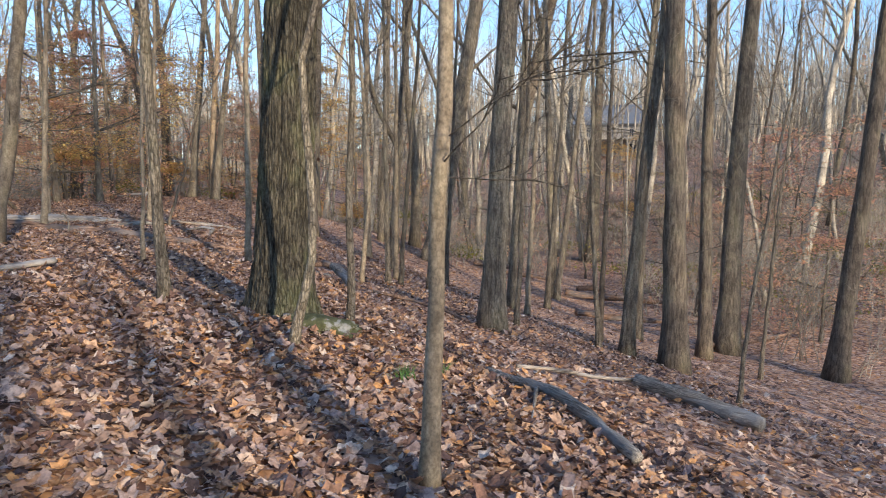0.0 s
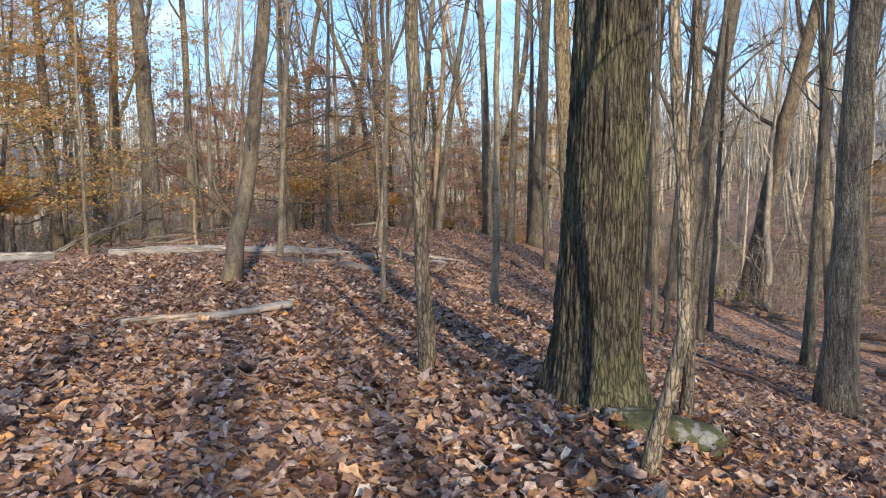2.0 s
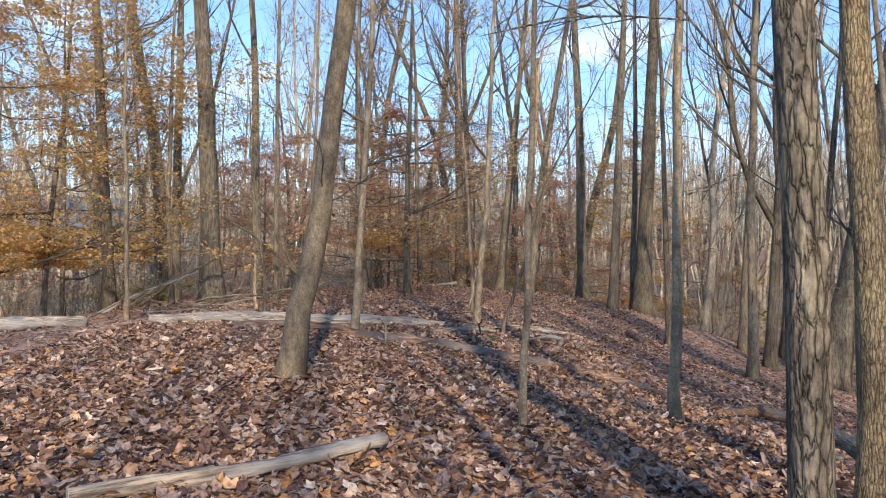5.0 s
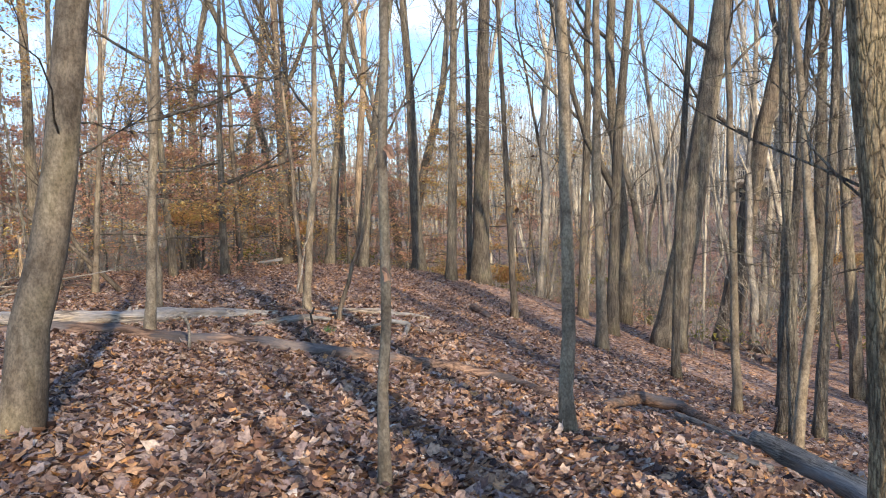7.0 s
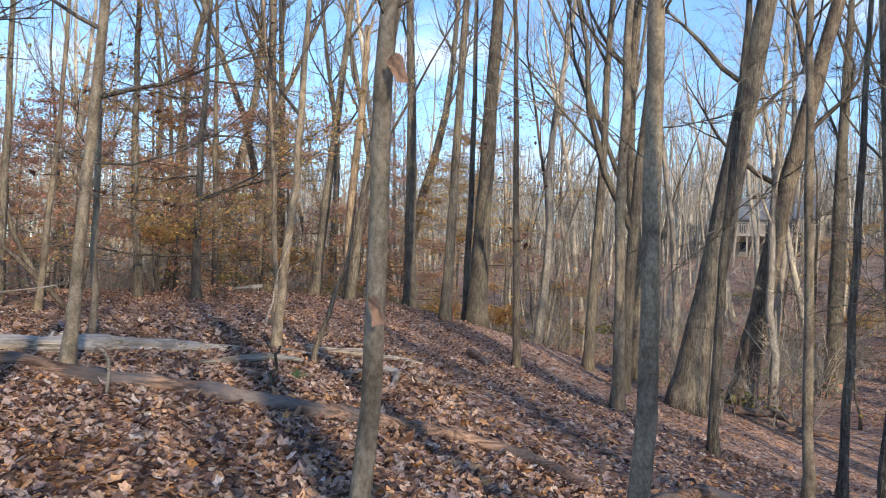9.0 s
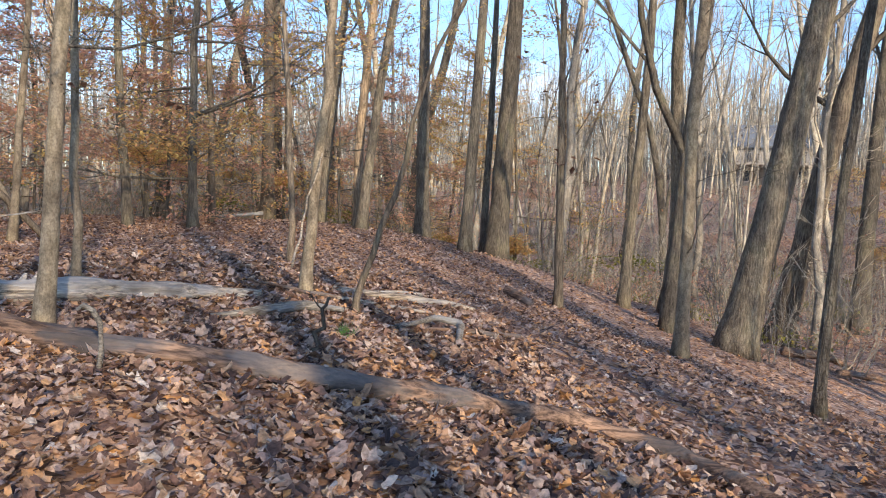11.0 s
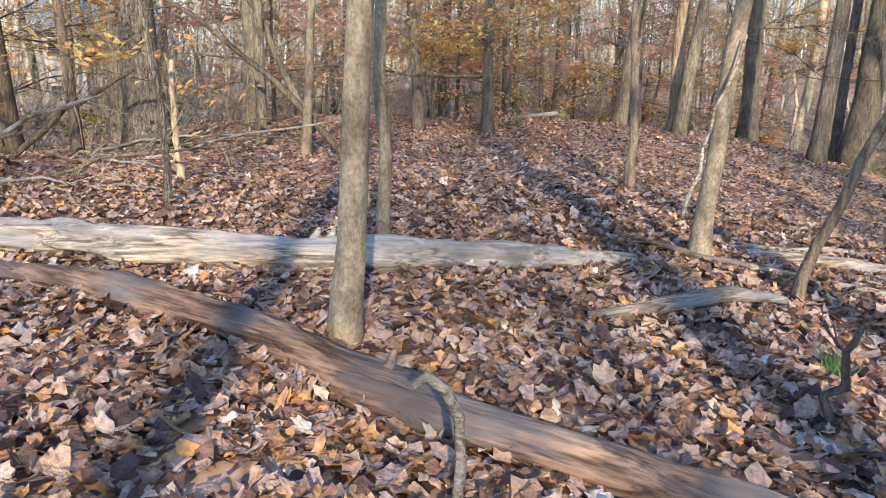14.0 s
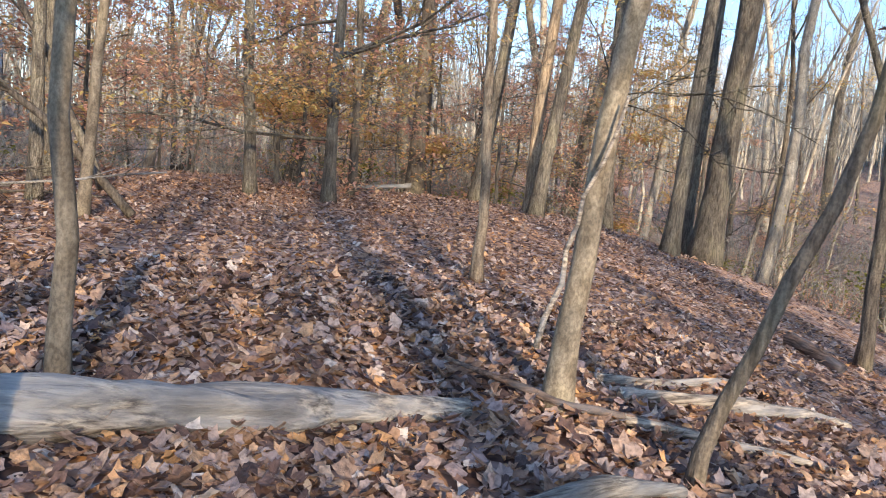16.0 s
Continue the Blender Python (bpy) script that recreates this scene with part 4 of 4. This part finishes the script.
def shrub(seed, leaves, leaf):
    rng = np.random.default_rng(seed)
    root = thing("shrub", "leafless tangled shrub of thin grey stems" if not leaves else "tangled shrub with small yellow-green leaves", "shrub", (400 + seed * 9, 430, 0), "shrubs of the hollows")
    sh, tips = Shape(), []
    for _ in range(9):
        a = rng.uniform(0, 6.28)
        branch_out(rng, sh, np.array([rng.normal(0, 0.25), rng.normal(0, 0.25), -0.1]), bend(np.array([0, 0, 1.0]), rng.uniform(0.1, 0.9), a),
                   rng.uniform(1.2, 2.8), 0.016, 0, (3, 3, 3), (4, 3), tips, 0.006)
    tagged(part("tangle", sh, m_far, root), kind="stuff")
    if leaves:
        fol = Shape()
        leaves_at(rng, fol, tips, leaves, 0.07, 0.12)
        tagged(part("foliage", fol, leaf, root, smooth=False), kind="stuff")
    return root


shrubs = [shrub(1, 0, None), shrub(2, 0, None), shrub(3, 260, m_green), shrub(4, 160, m_brown_leaf)]


def along_across(x, y):
    return -0.44 * x + 0.9 * y, 0.9 * x + 0.44 * y


def scatter(count, near, far, turn_from, turn_to, gap, seed, keep):
    """Places round the middle of the walk, a least gap apart, kept clear of the ridge top."""
    rng = np.random.default_rng(seed)
    got = []
    for _ in range(count * 30):
        a = radians(rng.uniform(turn_from, turn_to))
        d = math.sqrt(rng.uniform(near * near, far * far))
        x, y = -5 + d * math.sin(a), 14 + d * math.cos(a)
        if keep(x, y) and all((x - p) ** 2 + (y - q) ** 2 > gap * gap for p, q in got):
            got.append((x, y))
            if len(got) >= count:
                break
    return got, rng


def off_ridge(x, y):
    r, s = along_across(x, y)
    return not (-14 < r < 44 and -9.5 < s < 13)


def plant(pattern, x, y, rng, low=0.8, high=1.25):
    k = rng.uniform(low, high)
    m = pose(x, y, ground_z(x, y) - 0.05, rng.normal(0, 2.2), rng.normal(0, 2.2), rng.uniform(0, 360)) @ Matrix.Diagonal((k, k, k, 1))
    copy_thing(pattern, m)


places, rng = scatter(120, 20, 66, -62, 75, 2.2, 201, off_ridge)
for x, y in places:
    plant(patterns[rng.integers(0, len(patterns))], x, y, rng)
places, rng = scatter(70, 16, 52, -65, 80, 1.2, 202, off_ridge)
for x, y in places:
    plant(poles[rng.integers(0, len(poles))], x, y, rng)
# Unseen trees behind, added to close the woods and cast shadow streaks.
places, rng = scatter(12, 20, 62, 95, 300, 3.4, 203, off_ridge)
for x, y in places:
    plant(patterns[rng.integers(0, len(patterns))], x, y, rng)
# Unseen trees towards the sun, added to shade both sides of the ridge.
places, rng = scatter(46, 34, 85, 122, 184, 2.6, 205, lambda x, y: off_ridge(x, y) and abs(0.866 * x + 0.5 * y) > 7)
for x, y in places:
    plant(patterns[rng.integers(0, len(patterns))], x, y, rng)
places, rng = scatter(190, 16, 50, -65, 75, 1.0, 204, off_ridge)
for x, y in places:
    plant(shrubs[rng.choice([0, 0, 1, 1, 2, 3])], x, y, rng, 0.7, 1.4)
for pattern in patterns + poles + shrubs:
    for o in (*pattern.children_recursive, pattern):
        bpy.data.objects.remove(o)


def far_woods(count, near, far, mat, seed, name, label, thin):
    """Crowded far trees, too many to tell apart: swaying stems that fork into wavering limbs and fine twigs."""
    rng = np.random.default_rng(seed)
    sh = Shape()
    for _ in range(count):
        a, d = radians(rng.uniform(-70, 82)), math.sqrt(rng.uniform(near ** 2, far ** 2))
        x, y = -5 + d * math.sin(a), 14 + d * math.cos(a)
        h, r = rng.uniform(8, 20), rng.uniform(0.05, 0.17)
        foot = np.array([x, y, ground_z(x, y) - 0.1])
        f = np.linspace(0, 1, 7)[:, None]
        lean = np.array([rng.normal(0, 0.07), rng.normal(0, 0.07), 1.0]) * h
        P = foot + lean * f + np.cumsum(rng.normal(0, 0.013 * h, (7, 3)) * (1, 1, 0), axis=0) * (f > 0)
        sh.tube(P, r * (1 - 0.85 * f[:, 0]) + thin * 0.5, 4, closed=False)
        for _ in range(rng.integers(5, 10)):
            g = rng.uniform(1.2, 5.8)
            i = int(g)
            at = P[i] + (P[i + 1] - P[i]) * (g - i)
            way = bend(np.array([0, 0, 1.0]), rng.uniform(0.35, 1.1), rng.uniform(0, 6.28))
            L = h * rng.uniform(0.14, 0.32) * (1.15 - g / 9)
            Q, R = limb(rng, at, way, L, max(r * 0.45 * (1.1 - g / 7), thin * 1.5), 3, 0.14, 0.22)
            sh.tube(Q, np.maximum(R, thin), 3, closed=False)
            for _ in range(6):
                w = rng.uniform(0.5, 2.95)
                j = int(w)
                q = Q[j] + (Q[j + 1] - Q[j]) * (w - j)
                e = q + (bend(Q[j + 1] - Q[j], rng.uniform(0.3, 1.0), rng.uniform(0, 6.28)) + np.array([0, 0, 0.2])) * L * rng.uniform(0.2, 0.5)
                sh.spike(q, e, thin)
                m = q + (e - q) * rng.uniform(0.3, 0.8)
                sh.spike(m, m + bend(e - q, rng.uniform(0.4, 0.9), rng.uniform(0, 6.28)) * L * rng.uniform(0.1, 0.25), thin * 0.8)
    return tagged(new(name, sh.mesh(name, mat)), label, "trees", kind="stuff")


far_woods(620, 56, 130, m_far, 501, "distant_trees", "crowded bare trunks and twigs of distant woods, coloured pale as in sun", 0.015)
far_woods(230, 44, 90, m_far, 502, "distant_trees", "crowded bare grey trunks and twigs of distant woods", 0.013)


def treeline(count, near, far, mat, seed):
    """The farthest rank of woods: stems and upswept boughs in their thousands."""
    rng = np.random.default_rng(seed)
    n = count
    a, d = np.radians(rng.uniform(-72, 84, n)), rng.uniform(near, far, n)
    foot = np.stack([-5 + d * np.sin(a), 14 + d * np.cos(a), np.zeros(n)], -1)
    foot[:, 2] = ground_height(foot[:, 0], foot[:, 1]) - 0.3
    V, F = [], []
    for k in range(5):
        if k == 0:
            b, h, r = foot, rng.uniform(9, 20, n), rng.uniform(0.07, 0.2, n)
            end = b + np.stack([rng.normal(0, 0.7, n), rng.normal(0, 0.7, n), h], -1)
            stem = end - b
        else:
            b, r = foot + stem * rng.uniform(0.15, 0.7, n)[:, None], rng.uniform(0.04, 0.09, n)
            end = b + np.stack([rng.normal(0, 1.5, n), rng.normal(0, 1.5, n), rng.uniform(2, 5, n)], -1)
        z = np.zeros(n)
        ring = [b + np.stack([r * math.cos(t), r * math.sin(t), z], -1) for t in (0.0, 2.09, 4.19)]
        V.append(np.stack([*ring, end], 1).reshape(-1, 3))
        i = np.arange(n)[:, None] * 4 + k * n * 4
        F.append(np.concatenate([i + np.array([[0, 1, 3]]), i + np.array([[1, 2, 3]]), i + np.array([[2, 0, 3]])]))
    sh = Shape()
    sh.add(np.concatenate(V), np.concatenate(F))
    return tagged(new("treeline", sh.mesh("treeline", mat)), "mass of bare trees on the far hills, coloured pale as in sun and haze", "trees", kind="stuff")


# The light bark colour stands in for sun and haze on the hills.
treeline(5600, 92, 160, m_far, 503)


def far_brush(count, near, far, mat, seed, label):
    rng = np.random.default_rng(seed)
    sh = Shape()
    for _ in range(count):
        a, d = radians(rng.uniform(-70, 80)), math.sqrt(rng.uniform(near ** 2, far ** 2))
        x, y = -5 + d * math.sin(a), 14 + d * math.cos(a)
        if not off_ridge(x, y):
            continue
        foot = np.array([x, y, ground_z(x, y) - 0.05])
        for _ in range(13):
            way = bend(np.array([0, 0, 1.0]), rng.uniform(0.05, 1.0), rng.uniform(0, 6.28))
            b = foot + rng.normal(0, 0.4, 3) * (1, 1, 0)
            end = b + way * rng.uniform(0.8, 3.2)
            sh.spike(b, end, 0.019)
            for _ in range(2):
                q = b + (end - b) * rng.uniform(0.3, 0.9)
                sh.spike(q, q + bend(way, rng.uniform(0.4, 0.9), rng.uniform(0, 6.28)) * rng.uniform(0.4, 1.1), 0.013)
    return tagged(new("brush", sh.mesh("brush", mat)), label, "brush", kind="stuff")


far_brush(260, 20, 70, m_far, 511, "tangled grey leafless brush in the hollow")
far_brush(520, 26, 95, m_far, 512, "tangled leafless brush on far slopes, coloured pale as in sun")


def scrub_leaves():
    """Low leaves that still hang on the scrub in the hollows."""
    rng = np.random.default_rng(521)
    for mat, n, label in ((m_green, 32000, "sparse yellow-green leaves on low scrub"), (m_russet, 26000, "sparse russet leaves on low scrub")):
        pts = []
        while len(pts) < 160:
            a, d = radians(rng.uniform(-60, 70)), math.sqrt(rng.uniform(20 ** 2, 60 ** 2))
            x, y = -5 + d * math.sin(a), 14 + d * math.cos(a)
            if off_ridge(x, y):
                pts.append((x, y, ground_z(x, y) + rng.uniform(0.1, 1.4)))
        sh = Shape()
        leaves_at(rng, sh, pts, n, 0.15, 0.8)
        tagged(new("scrub_leaves", sh.mesh("scrub_leaves", mat, False)), label, "leaves", kind="stuff")


scrub_leaves()


# ---- houses up on the hills ----
def box(sh, x0, x1, y0, y1, z0, z1):
    v = [(x, y, z) for z in (z0, z1) for x, y in ((x0, y0), (x1, y0), (x1, y1), (x0, y1))]
    sh.add(v, [[0, 3, 2, 1], [4, 5, 6, 7], [0, 1, 5, 4], [1, 2, 6, 5], [2, 3, 7, 6], [3, 0, 4, 7]])


def plain(name, colour, roughness=0.7):
    m, nodes, links, shader = material(name, roughness)
    tone = ramp(nodes, [(0.3, tuple(c * 0.85 for c in colour)), (0.7, colour)])
    links.new(noise_node(nodes, links, coords(nodes, links, (1, 1, 6)), 2.0, 4), tone.inputs["Fac"])
    links.new(tone.outputs["Color"], shader.inputs["Base Color"])
    return m


m_roof, m_pane, m_rail = plain("grey_shingle", (0.16, 0.18, 0.21)), plain("dark_pane", (0.04, 0.05, 0.07), 0.1), plain("painted_rail", (0.42, 0.39, 0.35))
m_dull = plain("dull_siding", (0.3, 0.28, 0.26))
m_brick_red = plain("orange_siding", (0.45, 0.24, 0.14))


def house(x, y, turn, width, depth, tall, wall, label, deck):
    root = thing("house", label, "house", (x, y, ground_z(x, y) - 0.4))
    root.rotation_euler = (0, 0, radians(turn))
    sh = Shape()
    box(sh, -width / 2, width / 2, 0, depth, 0, tall)
    part("wall", sh, wall, root, smooth=False)
    sh, w, e = Shape(), width / 2 + 0.5, 2.6
    v = [(-w, -0.5, tall - 0.1), (w, -0.5, tall - 0.1), (w, depth / 2, tall + e), (-w, depth / 2, tall + e), (-w, depth + 0.5, tall - 0.1), (w, depth + 0.5, tall - 0.1)]
    v += [(p[0], p[1], p[2] + 0.18) for p in v]
    sh.add(v, [[6, 7, 8, 9], [9, 8, 11, 10], [0, 3, 2, 1], [3, 4, 5, 2], [0, 1, 7, 6], [4, 10, 11, 5]])
    sh.add([(-w + 0.5, 0, tall), (-w + 0.5, depth, tall), (-w + 0.5, depth / 2, tall + e), (w - 0.5, 0, tall), (w - 0.5, depth, tall), (w - 0.5, depth / 2, tall + e)], [[0, 1, 2], [3, 5, 4]])
    part("roof", sh, m_roof, root, smooth=False)
    for k in range(3):
        for z in (0.6, tall - 1.7):
            cx = (k - 1) * width * 0.3
            win = Shape()
            box(win, cx - 0.5, cx + 0.5, -0.05, -0.01, z, z + 1.3)
            window = part("window", win, m_rail, root, smooth=False)
            pane = Shape()
            box(pane, cx - 0.42, cx + 0.42, -0.08, -0.055, z + 0.08, z + 1.22)
            part("pane", pane, m_pane, window, smooth=False)
    if deck:
        fl = Shape()
        box(fl, -width / 2, width / 2, -3.2, -0.1, deck - 0.2, deck)
        part("deck", fl, m_rail, root, smooth=False)
        for k in range(5):
            ps = Shape()
            px = -width / 2 + 0.1 + k * (width - 0.2) / 4
            box(ps, px - 0.07, px + 0.07, -3.15, -3.01, 0, deck + 1.0)
            part("post", ps, m_rail, root, smooth=False)
        top = Shape()
        box(top, -width / 2, width / 2, -3.17, -3.0, deck + 1.02, deck + 1.1)
        part("rail", top, m_rail, root, smooth=False)
        bal = Shape()
        for k in range(int(width / 0.22)):
            px = -width / 2 + 0.15 + k * 0.22
            box(bal, px - 0.03, px + 0.03, -3.11, -3.05, deck + 0.08, deck + 1.02)
        tagged(part("balusters", bal, m_rail, root, smooth=False), kind="stuff")


house(-57.5, 55.5, 46, 10, 7, 5.8, m_dull, "dull two-storey house with grey roof up the hill", 0)
house(-66.0, 62.0, 44, 9, 7, 5.6, m_brick_red, "orange-walled house with grey roof up the hill", 0)
house(21.5, 95.5, -17, 9, 7, 4.4, m_dull, "dull grey house with a raised railed deck up the hill", 2.5)


# ---- loose leaves on the ground ----
def leaf_outline(seed, lobes):
    """A lobed leaf: its rim and middle, folded along the midrib and curled at the tips."""
    rng = np.random.default_rng(seed)
    tips = 4 + lobes % 2
    n = 2 * tips + 1
    th = np.linspace(0.4, 2 * math.pi - 0.4, n) + rng.normal(0, 0.07, n)
    rad = np.where(np.arange(n) % 2 == 0, rng.uniform(0.33, 0.46, n), rng.uniform(0.46, 0.60, n))
    rim = np.stack([-np.cos(th) * rad * 1.1, np.sin(th) * rad * 0.95, np.zeros(n)], -1)
    rim = np.concatenate([rim, [[-0.36, 0, 0]]])
    fold, curl, twist = rng.uniform(-0.1, 0.5), rng.uniform(0.3, 1.3), rng.normal(0, 0.6)
    rim[:, 2] = np.abs(rim[:, 1]) * fold + curl * (rim[:, 0] ** 2 + rim[:, 1] ** 2) * rng.uniform(0.5, 1.3, len(rim)) + twist * rim[:, 0] * rim[:, 1]
    v = np.concatenate([[[0, 0, 0]], rim])
    m = len(rim)
    f = np.array([[0, 1 + i, 1 + (i + 1) % m] for i in range(m)])
    return v, f


LEAVES = [leaf_outline(300 + k, (5, 4, 6, 3, 5)[k % 5]) for k in range(10)]
SIMPLE = [(np.array([[0, 0, 0], [0.5, 0.05, 0.1], [0.1, 0.34, 0.12], [-0.42, 0.1, 0.05], [-0.1, -0.32, 0.14]], float), np.array([[0, 1, 2], [0, 2, 3], [0, 3, 4], [0, 4, 1]])),
          (np.array([[0, 0, 0], [0.52, -0.1, 0.16], [0.22, 0.3, 0.02], [-0.4, 0.22, 0.14], [-0.2, -0.36, 0.02]], float), np.array([[0, 1, 2], [0, 2, 3], [0, 3, 4], [0, 4, 1]]))]


def strew(name, label, kinds, count, size, rmin, rmax, smin, smax, seed, lift):
    rng = np.random.default_rng(seed)
    sh = Shape()
    for k, (lv, lf) in enumerate(kinds):
        n = count // len(kinds)
        r, s = rng.uniform(rmin, rmax, n), rng.uniform(smin, smax, n)
        x, y = (-0.44 * r + 0.9 * s) / (0.44 ** 2 + 0.9 ** 2), (0.9 * r + 0.44 * s) / (0.44 ** 2 + 0.9 ** 2)
        z = ground_height(x, y) + np.abs(rng.normal(0, lift, n))
        z += np.array([hummock(a, b) for a, b in zip(x, y)]) - 0.01
        scale = size * np.clip(rng.lognormal(0, 0.28, n), 0.5, 1.8)
        yaw, tx, ty = rng.uniform(0, 6.28, n), rng.normal(0, 0.42, n), rng.normal(0, 0.42, n)
        flip = np.where(rng.uniform(0, 1, n) < 0.45, -1.0, 1.0)
        p = lv[None] * scale[:, None, None]
        p[..., 2] *= (flip * rng.uniform(0.15, 1.5, n))[:, None]
        p[..., 2] += np.where(flip < 0, 0.012, 0.0)[:, None]
        p[..., 1] *= rng.uniform(0.42, 1.1, n)[:, None]
        px = p[..., 0] * np.cos(yaw)[:, None] - p[..., 1] * np.sin(yaw)[:, None]
        py = p[..., 0] * np.sin(yaw)[:, None] + p[..., 1] * np.cos(yaw)[:, None]
        pz = p[..., 2] + px * np.sin(tx)[:, None] + py * np.sin(ty)[:, None]
        v = np.stack([px + x[:, None], py + y[:, None], pz + z[:, None] + 0.01], -1).reshape(-1, 3)
        f = (lf[None] + (np.arange(n) * len(lv))[:, None, None]).reshape(-1, 3)
        sh.add(v, f)
    ob = new(name, sh.mesh(name, m_litter, smooth=True))
    return tagged(ob, label, "leaves", kind="stuff")


strew("fallen_leaves", "deep litter of dry tan and brown fallen leaves", LEAVES, 100000, 0.073, 2.0, 25.5, -5.2, 4.2, 401, 0.026)
strew("fallen_leaves", "litter of dry brown fallen leaves further off", SIMPLE, 26000, 0.1, 1.5, 52, -9, 15, 402, 0.015)
strew("fallen_leaves", "litter of dry brown leaves along the ridge top", SIMPLE, 30000, 0.085, 25, 39, -6.5, 9, 403, 0.018)
strew("fallen_leaves", "litter of dry brown leaves down the slope", SIMPLE, 22000, 0.085, 0, 25.5, 4.1, 10, 404, 0.018)


def single_leaf(kind, place, size, turn, label, parent=None, name="leaf"):
    lv, lf = LEAVES[kind]
    sh = Shape()
    sh.add(lv * size, lf)
    ob = new(name, sh.mesh(name, m_russet if parent is None else m_litter, False))
    ob.location, ob.rotation_euler = place, tuple(radians(a) for a in turn)
    return tagged(ob, label, "leaf") if label else ob


for lz, lx, la in ((2.11, -5.01, 84), (1.38, -5.04, 115)):
    hung = single_leaf(2, (lx, 12.28, lz), 0.11, (la, 70, 10), "curled golden leaf caught on a thin sapling")
    hung.scale = (1, 0.5, 1.6)

# the uppermost leaves along the last part of the walk, one by one
leaf_meshes = []
for k in range(9):
    sh = Shape()
    sh.add(LEAVES[k][0] * 0.09, LEAVES[k][1])
    leaf_meshes.append(sh.mesh("leaf", m_litter, False))
lrng = np.random.default_rng(700)
for k in range(300):
    r, s = lrng.uniform(17.2, 21.5), lrng.uniform(-2.6, 2.2)
    x, y = (-0.44 * r + 0.9 * s) / 1.0036, (0.9 * r + 0.44 * s) / 1.0036
    ob = new("leaf", leaf_meshes[k % 9])
    ob.location, ob.rotation_euler = (x, y, ground_z(x, y) + 0.035), (lrng.normal(0, 0.4), lrng.normal(0, 0.4), lrng.uniform(0, 6.28))
    ob.scale = (1, lrng.uniform(0.7, 1.1), 1)
    ob.parent = ground


def tuft(x, y, seed):
    rng = np.random.default_rng(seed)
    root = thing("grass_tuft", "small green grass tuft among brown leaves", "grass", (x, y, ground_z(x, y)))
    sh = Shape()
    for _ in range(60):
        b = np.array([*rng.normal(0, 0.035, 2), 0.0])
        sh.spike(b, b + np.array([*rng.normal(0, 0.06, 2), rng.uniform(0.09, 0.19)]), 0.005)
    m, nodes, links, shader = material("grass_green", 0.6)
    shader.inputs["Base Color"].default_value = (0.10, 0.19, 0.05, 1)
    tagged(part("blades", sh, m, root), kind="stuff")


tuft(-7.45, 19.05, 71)
tuft(-0.35, 6.05, 72)
tuft(-0.05, 6.6, 73)
